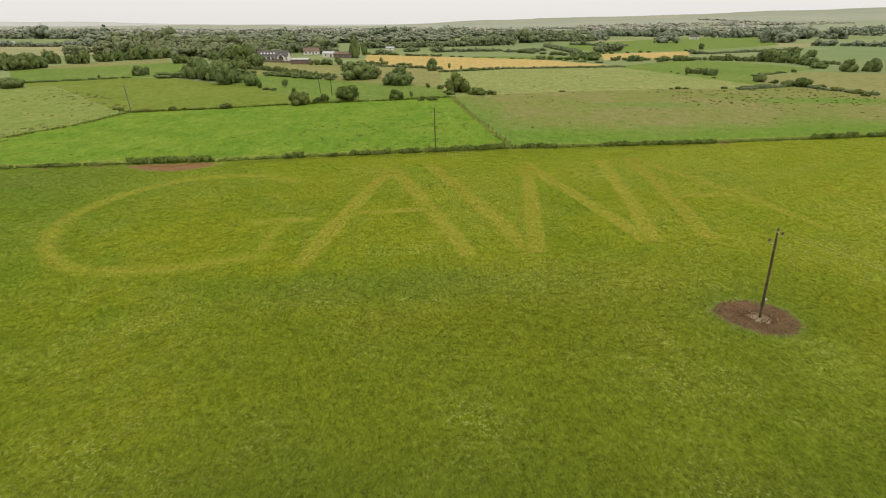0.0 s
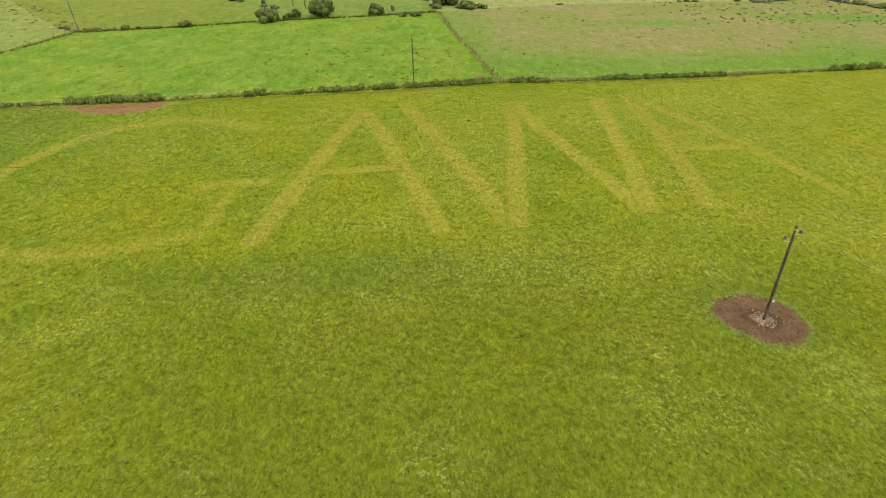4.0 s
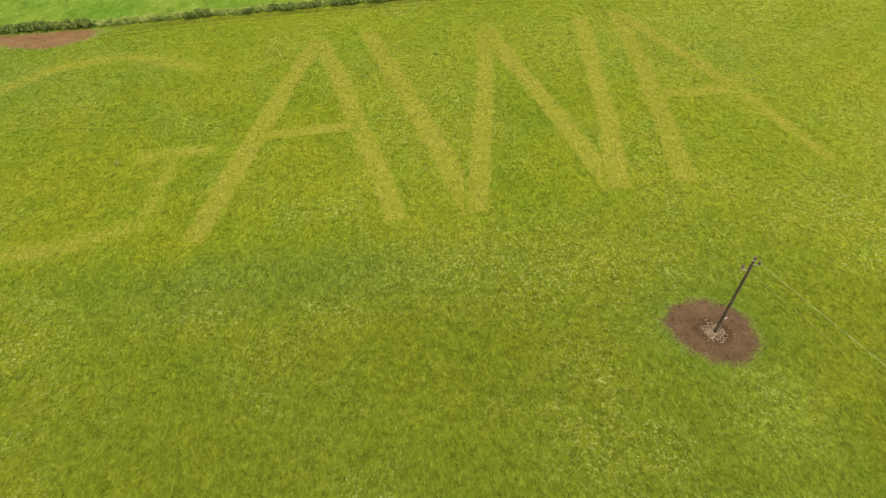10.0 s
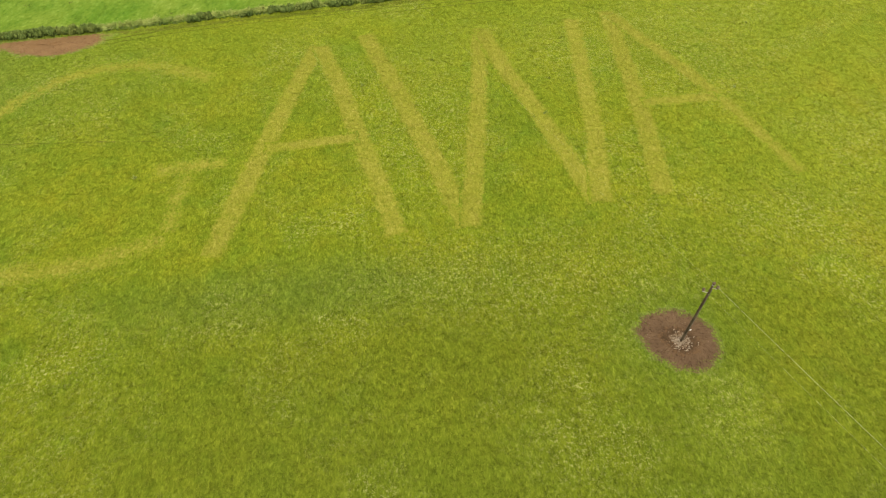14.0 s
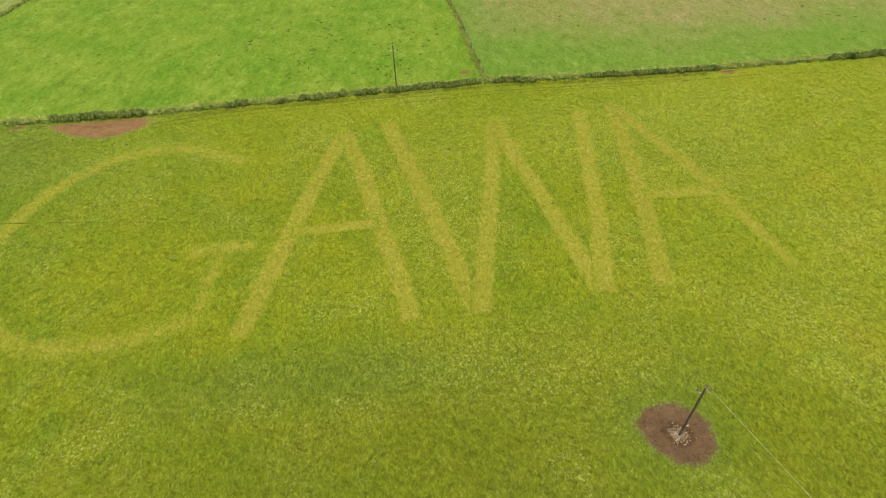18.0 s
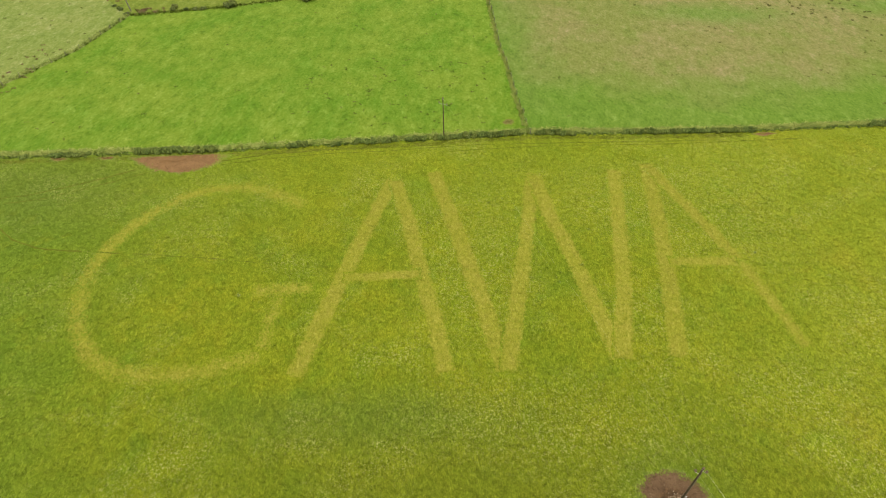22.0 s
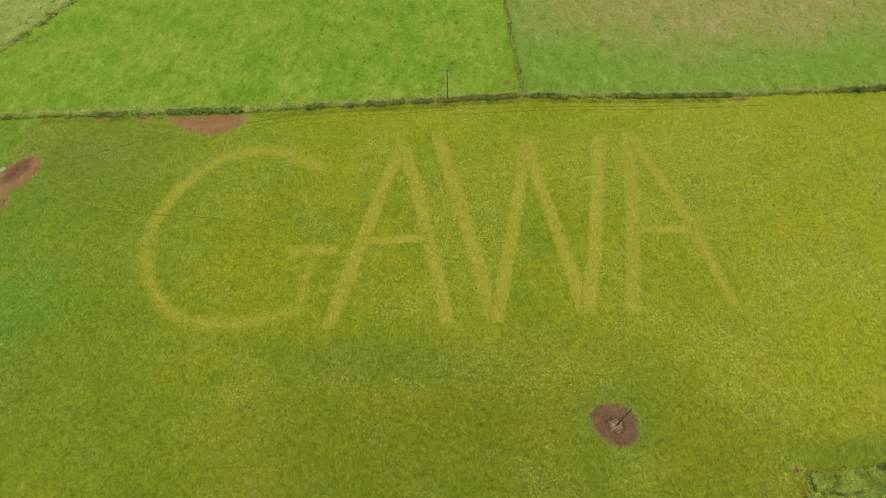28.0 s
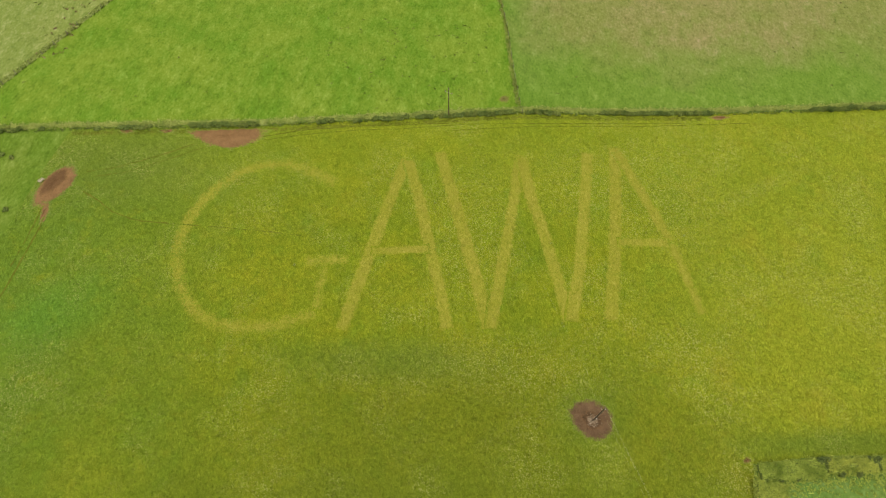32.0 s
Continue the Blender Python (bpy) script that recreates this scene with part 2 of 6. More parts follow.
def blade_mat():
    """Thin blades that let some light through, paler in wisps and where seed heads stand."""
    n = Nodes("grass_blades")
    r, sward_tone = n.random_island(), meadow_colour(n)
    wisp = n.span(n.noise(1.9, 3, 0.6), 0.46, 0.66)
    colour = n.mix(n.times(n.span(r, 0.1, 1.0), 0.6), n.mix(1.0, sward_tone, (1.04, 1.03, 1.0), "MULTIPLY"), n.mix(1.0, sward_tone, (1.65, 1.52, 3.2), "MULTIPLY"))
    colour = n.mix(n.times(wisp, n.span(r, 0.1, 0.9)), colour, n.mix(1.0, sward_tone, (2.0, 1.8, 3.6), "MULTIPLY"))
    colour = n.mix(n.times(n.span(r, 0.74, 0.95), n.times(seed_heads(n), 0.55)), colour, (0.400, 0.400, 0.130))
    mat = n.done(colour, 0.85)
    through_leaf = n.tree.nodes.new("ShaderNodeBsdfTranslucent")
    n.link(colour, through_leaf.inputs["Color"])
    both = n.tree.nodes.new("ShaderNodeMixShader")
    both.inputs[0].default_value = 0.4
    n.link(n.bsdf.outputs[0], both.inputs[1])
    n.link(through_leaf.outputs[0], both.inputs[2])
    n.link(both.outputs[0], n.out.inputs["Surface"])
    return mat


def pasture_mat(name, main, alt, tuft, size=0.06, fleck=0.5, streak=0.0, fade=False):
    """A grazed field: two tones in patches of 1/size metres, dark tufts and a grain at three sizes."""
    n = Nodes(name)
    c = n.mix(n.span(n.noise(size, 4, 0.6), 0.36, 0.64), main, alt)
    if streak:
        c = n.mix(n.times(n.span(n.noise(0.5, 3, 0.5, (1.0, 0.18, 1.0), streak), 0.45, 0.7), 0.5), c, alt)
    c, _ = grain(n, c, 0.55, (1.32, 1.22, 1.7), (0.74, 0.80, 0.72), (1.0, 0.55, 1.0), 15)
    c, fine = grain(n, c, 2.2, (1.34, 1.26, 1.8), (0.70, 0.76, 0.68), (1.0, 0.6, 1.0), 25)
    c = n.mix(n.times(n.span(n.noise(1.3, 4, 0.6), 0.60, 0.72), fleck), c, tuft)
    if fade:
        c = n.fade(c, meadow_grain(n, meadow_colour(n))[0], 1.0, 4.0)
    return n.done(c, 0.95, fine, 0.12)


def far_mat(name, dry):
    """Patchwork farmland; dry is the share of pale grey haze in its colour."""
    n = Nodes(name)
    cell, edge = n.cells(0.0062)
    s = n.tree.nodes.new("ShaderNodeSeparateColor")
    n.link(cell, s.inputs[0])
    c = n.mix(n.span(s.outputs[0], 0.2, 0.8), (0.110, 0.152, 0.036), (0.150, 0.180, 0.055))
    c = n.mix(n.span(s.outputs[1], 0.78, 0.84), c, (0.240, 0.205, 0.085))
    c = n.mix(n.span(s.outputs[2], 0.70, 0.76), c, (0.092, 0.146, 0.036))
    c = n.mix(n.span(n.noise(0.03, 4), 0.4, 0.7), c, (0.130, 0.152, 0.055))
    # dry weighs the haze, a pale grey mixed into the colour
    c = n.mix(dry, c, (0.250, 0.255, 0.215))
    return n.done(c, 0.95)


def leaf_mat(name, dark, light):
    n = Nodes(name)
    c = n.mix(n.random_island(), dark, light)
    c = n.mix(n.times(n.random_object(), 0.45), c, tuple(v * f for v, f in zip(light, (1.15, 0.92, 0.8))))
    c = n.mix(n.span(n.noise(0.5, 3), 0.45, 0.7), c, tuple(v * 0.75 for v in dark))
    return n.done(c, 0.65)


def mown_mat():
    n = Nodes("mown_stubble")
    c = n.mix(n.span(n.noise(0.8, 4, 0.6), 0.35, 0.68), (0.167, 0.170, 0.0150), (0.194, 0.183, 0.0220))
    c = n.mix(n.times(n.span(n.noise(0.22, 3), 0.44, 0.66), 0.55), c, (0.164, 0.173, 0.0130))
    c, fine = grain(n, c, 6.5, (1.40, 1.36, 2.0), (0.66, 0.72, 0.65), (1.0, 0.6, 1.0), 38)
    c, _ = grain(n, c, 2.6, (1.25, 1.20, 1.6), (0.78, 0.84, 0.75))
    c = n.fade(c, meadow_grain(n, meadow_colour(n))[0], 1.0, 3.4, 0.10, 0.80)
    return n.done(c, 0.95, fine, 0.06)


def brown_pasture_mat():
    """Brownish grazing that turns lush green towards its near hedge and its fence."""
    n = Nodes("brownish_pasture")
    x, y = x_of(n)
    c = n.mix(n.span(n.noise(0.045, 4, 0.62), 0.40, 0.62), (0.126, 0.141, 0.032), (0.156, 0.145, 0.048))
    c = n.mix(n.times(n.span(n.noise(0.25, 4, 0.65, (1.0, 0.5, 1.0)), 0.5, 0.7), 0.6), c, (0.100, 0.140, 0.022))
    reach = n.times(n.times(y, n.times(x, -0.13), "ADD"), n.times(n.noise(0.05, 4, 0.6), 34.0), "ADD")
    c = n.mix(n.times(n.span(reach, 152.0, 136.0), 0.9), c, (0.084, 0.146, 0.014))
    side = n.times(n.times(x, n.times(y, 0.18), "ADD"), n.times(n.noise(0.06, 4, 0.6), 26.0), "ADD")
    c = n.mix(n.span(side, 64.0, 46.0), c, (0.078, 0.142, 0.014))
    c = n.mix(n.times(blob(n, 118.0, 176.0, 20.0, 6.0, 0.6), 0.8), c, (0.075, 0.145, 0.014))
    c = n.mix(n.times(blob(n, 62.0, 168.0, 14.0, 5.0, 0.6), 0.6), c, (0.075, 0.145, 0.016))
    c, _ = grain(n, c, 0.5, (1.25, 1.16, 1.5), (0.78, 0.84, 0.75), (1.0, 0.6, 1.0), 10)
    c, fine = grain(n, c, 2.2, (1.32, 1.24, 1.6), (0.70, 0.76, 0.68), (1.0, 0.6, 1.0), 25)
    return n.done(c, 0.95, fine, 0.15)


def stubble_mat():
    n = Nodes("cut_stems")
    c = n.mix(n.random_island(), (0.162, 0.168, 0.014), (0.264, 0.250, 0.040))
    return n.done(c, 0.85)


def mud_mat(name, dark, light, pale, fade=True, reach=1.25, under=None, patches=0.7):
    n = Nodes(name)
    c = n.mix(n.span(n.noise(patches, 4, 0.6), 0.35, 0.7), dark, light)
    fine = n.noise(5.0, 5, 0.7)
    c = n.mix(n.span(fine, 0.55, 0.78), c, tuple(v * 0.55 for v in dark))
    c = n.mix(n.span(n.noise(9.0, 3, 0.6), 0.64, 0.76), c, pale)
    if fade:
        c = n.fade(c, under or meadow_grain(n, meadow_colour(n))[0], reach, 4.5, 0.15, 0.75)
    return n.done(c, 0.85, fine, 0.08)


def plain_mat(name, a, b, scale=3.0, rough=0.7, metal=0.0, bump=0.01):
    """Two tones of one material mixed by a coarse and a fine noise."""
    n = Nodes(name)
    coarse, fine = n.noise(scale, 4, 0.6), n.noise(scale * 9, 4, 0.6)
    c = n.mix(n.span(coarse, 0.35, 0.65), a, b)
    c = n.mix(n.times(n.span(fine, 0.5, 0.8), 0.4), c, tuple(v * 0.6 for v in a))
    return n.done(c, rough, fine, bump, metal)


M = {
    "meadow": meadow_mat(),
    "blades": blade_mat(),
    "bright": pasture_mat("bright_pasture", (0.075, 0.141, 0.0095), (0.112, 0.164, 0.0150), (0.052, 0.104, 0.0050), 0.12, 0.7, 20),
    "brown": brown_pasture_mat(),
    "rough": pasture_mat("rough_pasture", (0.146, 0.172, 0.039), (0.122, 0.158, 0.030), (0.088, 0.108, 0.022), 0.10, 0.6, -30),
    "olive": pasture_mat("olive_pasture", (0.098, 0.132, 0.015), (0.118, 0.145, 0.020), (0.07, 0.10, 0.012), 0.03, 0.35),
    "soft": pasture_mat("soft_pasture", (0.090, 0.136, 0.020), (0.110, 0.150, 0.027), (0.07, 0.105, 0.016), 0.03, 0.3),
    "pale": pasture_mat("pale_pasture", (0.172, 0.186, 0.055), (0.148, 0.174, 0.046), (0.095, 0.125, 0.028), 0.04, 0.4),
    "straw": pasture_mat("straw_field", (0.330, 0.240, 0.075), (0.290, 0.225, 0.068), (0.230, 0.195, 0.055), 0.03, 0.3),
    "tan": pasture_mat("tan_field", (0.165, 0.160, 0.052), (0.148, 0.152, 0.046), (0.115, 0.128, 0.034), 0.03, 0.3),
    "blue": pasture_mat("bluish_crop", (0.070, 0.132, 0.019), (0.098, 0.146, 0.028), (0.055, 0.095, 0.02), 0.12, 0.5, 82),
    "west": pasture_mat("western_paddock", (0.074, 0.125, 0.0105), (0.092, 0.134, 0.0145), (0.06, 0.10, 0.010), 0.10, 0.4),
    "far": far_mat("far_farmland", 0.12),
    "far_hazed": far_mat("hazed_farmland", 0.45),
    "grey_pole": plain_mat("weathered_pole", (0.10, 0.09, 0.07), (0.16, 0.14, 0.11), 1.2, 0.85),
    "rush": pasture_mat("rush_tufts", (0.080, 0.092, 0.018), (0.105, 0.100, 0.028), (0.055, 0.065, 0.012), 0.3, 0.6),
    "rust": pasture_mat("rusty_rushes", (0.150, 0.110, 0.042), (0.185, 0.145, 0.062), (0.100, 0.066, 0.026), 0.3, 0.6),
    "leaf": leaf_mat("leaves", (0.080, 0.117, 0.036), (0.138, 0.178, 0.062)),
    "leaf_dark": leaf_mat("dark_leaves", (0.058, 0.084, 0.019), (0.112, 0.145, 0.038)),
    # leaves paler and greyer with distance: haze put into the colour
    "leaf_far": leaf_mat("hazed_leaves", (0.106, 0.136, 0.070), (0.152, 0.184, 0.092)),
    "leaf_hazy": leaf_mat("hazed_belt_leaves", (0.148, 0.172, 0.112), (0.192, 0.216, 0.146)),
    "leaf_hazier": leaf_mat("grey_hazed_leaves", (0.300, 0.312, 0.262), (0.335, 0.343, 0.292)),
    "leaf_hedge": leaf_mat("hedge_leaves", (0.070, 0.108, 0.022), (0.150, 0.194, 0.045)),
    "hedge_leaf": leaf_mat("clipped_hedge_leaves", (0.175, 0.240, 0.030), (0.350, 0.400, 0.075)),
    "bark": plain_mat("bark", (0.06, 0.048, 0.034), (0.10, 0.08, 0.055), 2.0),
    "mown": mown_mat(),
    "stubble": stubble_mat(),
    "mud": mud_mat("trodden_mud", (0.073, 0.042, 0.019), (0.108, 0.064, 0.030), (0.22, 0.16, 0.10)),
    "red_mud": mud_mat("reddish_mud", (0.132, 0.072, 0.026), (0.176, 0.098, 0.038), (0.24, 0.17, 0.10)),
    "wet_mud": mud_mat("wet_mud", (0.080, 0.044, 0.018), (0.115, 0.064, 0.028), (0.19, 0.13, 0.08), True, 1.0, (0.138, 0.078, 0.031)),
    "clod": mud_mat("mud_crumbs", (0.070, 0.041, 0.019), (0.112, 0.067, 0.032), (0.20, 0.145, 0.09), False),
    "red_clod": mud_mat("red_mud_crumbs", (0.115, 0.064, 0.026), (0.165, 0.094, 0.040), (0.30, 0.21, 0.13), False),
    "mud_ring": mud_mat("churned_mud", (0.048, 0.029, 0.014), (0.078, 0.046, 0.022), (0.15, 0.105, 0.065), True, 1.0, (0.100, 0.058, 0.027), 2.2),
    "bleached": plain_mat("bleached_timber", (0.40, 0.34, 0.24), (0.55, 0.48, 0.36), 4.0, 0.8),
    "gravel": mud_mat("pale_rubble", (0.075, 0.048, 0.024), (0.205, 0.150, 0.090), (0.32, 0.26, 0.18), True, 0.66, (0.100, 0.058, 0.027), 3.6),
    "scrape": mud_mat("worn_turf", (0.105, 0.110, 0.022), (0.135, 0.115, 0.034), (0.16, 0.15, 0.05), True, 1.0, (0.104, 0.164, 0.012)),
    "stone": mud_mat("pale_stone", (0.22, 0.165, 0.105), (0.36, 0.29, 0.20), (0.44, 0.38, 0.29), False),
    "worn": pasture_mat("worn_grass", (0.070, 0.082, 0.007), (0.086, 0.094, 0.009), (0.048, 0.056, 0.005), 0.3, 0.6, 0.0, True),
    "dark_grass": pasture_mat("rank_grass", (0.068, 0.100, 0.010), (0.088, 0.115, 0.014), (0.05, 0.075, 0.008), 0.3, 0.6),
    "bank": pasture_mat("dry_bank_grass", (0.128, 0.178, 0.024), (0.180, 0.208, 0.042), (0.090, 0.120, 0.020), 0.35, 0.7),
    "bank_blade": leaf_mat("bank_grass_blades", (0.175, 0.238, 0.046), (0.280, 0.325, 0.088)),
    "pole": plain_mat("creosoted_pole", (0.044, 0.032, 0.016), (0.115, 0.085, 0.046), 1.2, 0.85),
    "post": plain_mat("weathered_post", (0.095, 0.085, 0.058), (0.150, 0.135, 0.095), 3.0, 0.85),
    "steel": plain_mat("galvanised_steel", (0.30, 0.29, 0.25), (0.42, 0.40, 0.35), 5.0, 0.6, 0.2),
    "wire": plain_mat("aluminium_wire", (0.30, 0.32, 0.13), (0.38, 0.39, 0.18), 5.0, 0.5, 0.1),
    "insulator": plain_mat("brown_porcelain", (0.070, 0.050, 0.030), (0.165, 0.122, 0.070), 8.0, 0.5),
    "white": plain_mat("white_render", (0.50, 0.47, 0.43), (0.62, 0.59, 0.55), 0.6, 0.9),
    "slate": plain_mat("slate_roof", (0.070, 0.064, 0.060), (0.108, 0.100, 0.094), 0.8, 0.9),
    "tile": plain_mat("brown_roof", (0.125, 0.085, 0.065), (0.17, 0.12, 0.09), 0.8, 0.8),
    "sheet": plain_mat("grey_sheeting", (0.30, 0.30, 0.29), (0.40, 0.40, 0.38), 0.7, 0.6),
    "timber": plain_mat("brown_cladding", (0.12, 0.09, 0.07), (0.17, 0.13, 0.10), 1.0, 0.8),
    "glass": plain_mat("window_glass", (0.035, 0.04, 0.045), (0.06, 0.065, 0.07), 1.0, 0.15),
    # hills greyed by haze in their own colour
    "hill": far_mat("hazed_hill", 0.70),
    "hill_far": plain_mat("hazed_far_hill", (0.320, 0.320, 0.300), (0.340, 0.338, 0.320), 0.004, 1.0, 0.0, 0.0),
}

for dull in ("pole", "grey_pole", "post", "mud", "red_mud", "gravel"):
    M[dull].node_tree.nodes["Principled BSDF"].inputs["Specular IOR Level"].default_value = 0.15


# ---------------------------------------------------------------- mesh helpers
def mesh_of(name, verts, faces, material):
    me = bpy.data.meshes.new(name)
    me.from_pydata([tuple(map(float, v)) for v in verts], [], [tuple(map(int, f)) for f in faces])
    me.materials.append(M[material])
    me.update()
    return me


def tri_mesh(name, verts, tris, material):
    """A mesh from arrays of corners and triangles."""
    verts, tris = np.asarray(verts, np.float32), np.asarray(tris, np.int32)
    me = bpy.data.meshes.new(name)
    me.vertices.add(len(verts))
    me.vertices.foreach_set("co", verts.ravel())
    me.loops.add(tris.size)
    me.loops.foreach_set("vertex_index", tris.ravel())
    me.polygons.add(len(tris))
    me.polygons.foreach_set("loop_start", np.arange(0, tris.size, 3, dtype=np.int32))
    me.polygons.foreach_set("loop_total", np.full(len(tris), 3, np.int32))
    me.materials.append(M[material])
    me.update()
    me.validate()
    return me


def part(name, bm, material, parent, label=""):
    """Links a bmesh, or a ready mesh, as one object under its parent."""
    if isinstance(bm, bmesh.types.BMesh):
        me = bpy.data.meshes.new(name)
        bm.to_mesh(me)
        bm.free()
        me.materials.append(M[material])
    else:
        me = bm
    ob = new(name, me)
    ob.parent = parent
    if label:
        ob["label"] = label
    return ob


def box(size, at=(0, 0, 0), bevel=0.0, turn=0.0):
    bm = bmesh.new()
    bmesh.ops.create_cube(bm, size=1.0, matrix=Matrix.Translation(at) @ Matrix.Rotation(turn, 4, "Z") @ Matrix.Diagonal((*size, 1.0)))
    if bevel:
        bmesh.ops.bevel(bm, geom=bm.edges[:], offset=bevel, segments=1, affect="EDGES")
    return bm


def rod(a, b, r0, r1, sides=10, rings=1, wobble=0.0):
    """A tapered round bar from a to b."""
    bm = bmesh.new()
    a, b = Vector(a), Vector(b)
    turn = (b - a).to_track_quat("Z", "Y").to_matrix().to_4x4()
    loops = []
    for k in range(rings + 1):
        f = k / rings
        c = a.lerp(b, f)
        r = r0 + (r1 - r0) * f
        loops.append([bm.verts.new(c + (turn @ Vector((math.cos(q), math.sin(q), 0))) * r * (1 + wobble * math.sin(3 * q + 5 * f)))
                      for q in (2 * math.pi * i / sides for i in range(sides))])
    for lo, hi in zip(loops, loops[1:]):
        for i in range(sides):
            bm.faces.new((lo[i], lo[(i + 1) % sides], hi[(i + 1) % sides], hi[i]))
    bm.faces.new(list(reversed(loops[0])))
    bm.faces.new(loops[-1])
    return bm


def joined(*bms):
    """Several bmeshes as one."""
    out = bmesh.new()
    for bm in bms:
        me = bpy.data.meshes.new("piece")
        bm.to_mesh(me)
        bm.free()
        out.from_mesh(me)
        bpy.data.meshes.remove(me)
    return out


def empty(name, x=0.0, y=0.0, z=0.0, turn=0.0):
    ob = new(name)
    ob.matrix_basis = pose(x, y, z, 0, 0, turn)
    return ob


rng = np.random.default_rng(7)

# ---------------------------------------------------------------- the lie of the land
def smooth(v):
    v = np.clip(v, 0.0, 1.0)
    return v * v * (3 - 2 * v)


def land(x, y):
    """The ground's height: a gentle slope up to the far hedge, then level, then hills far off."""
    x, y = np.asarray(x, float), np.asarray(y, float)
    z = 2.4 * np.tanh((y - 52.7) / 80.0)
    u = x / np.maximum(y, 300.0)
    rise = 8 + 66 * smooth((u + 0.15) / 0.95) + 6 * smooth((-u - 0.45) / 0.35)
    return z + rise * smooth((y - 1300.0) / 2100.0)


def on_land(x, y, up=0.0):
    return Vector((x, y, float(land(x, y)) + up))


def inside(px, py, poly):
    """Which of the points lie in the polygon."""
    px, py = np.asarray(px, float), np.asarray(py, float)
    hit = np.zeros(px.shape, bool)
    for (x0, y0), (x1, y1) in zip(poly, poly[1:] + poly[:1]):
        if y0 != y1:
            hit ^= ((y0 > py) != (y1 > py)) & (px < (x1 - x0) * (py - y0) / (y1 - y0) + x0)
    return hit


def near_line(px, py, line):
    """The distance of points from a broken line."""
    best = np.full(np.shape(px), 1e9)
    for (x0, y0), (x1, y1) in zip(line, line[1:]):
        dx, dy = x1 - x0, y1 - y0
        f = np.clip(((px - x0) * dx + (py - y0) * dy) / (dx * dx + dy * dy), 0, 1)
        best = np.minimum(best, np.hypot(px - x0 - f * dx, py - y0 - f * dy))
    return best


HEDGE = [(-140.0, 90.5), (-99.0, 96.2), (-89.2, 97.4), (-75.0, 99.6), (-55.4, 102.2), (-37.2, 104.6), (-0.5, 111.0),
         (16.3, 114.0), (31.2, 115.2), (54.9, 117.9), (93.3, 123.9), (165.0, 134.5)]
WEST = [(-75.0, 99.6), (-76.2, 89.2), (-77.0, 77.0), (-78.5, 55.0), (-82.0, -40.0)]
MID = [(16.3, 114.0), (14.2, 125.0), (12.4, 137.3), (10.4, 147.5), (5.5, 186.0)]
NORTHWEST = [(-99.0, 96.2), (-94.8, 108.6), (-81.9, 138.3), (-79.5, 156.0)]
CORNER = [(48.8, -40.0), (53.2, 38.0), (53.7, 48.8), (64.0, 51.0), (74.0, 52.2), (165.0, 63.0)]
NORTH = [(-79.5, 156.0), (-56.9, 163.3), (-40.0, 170.6), (-13.3, 178.5), (5.5, 186.0)]
NORTHEAST = [(5.5, 186.0), (20.3, 193.0), (43.8, 200.3), (84.4, 206.3), (104.7, 207.6), (119.5, 216.5), (134.0, 207.0), (138.0, 180.0), (165.0, 134.5)]
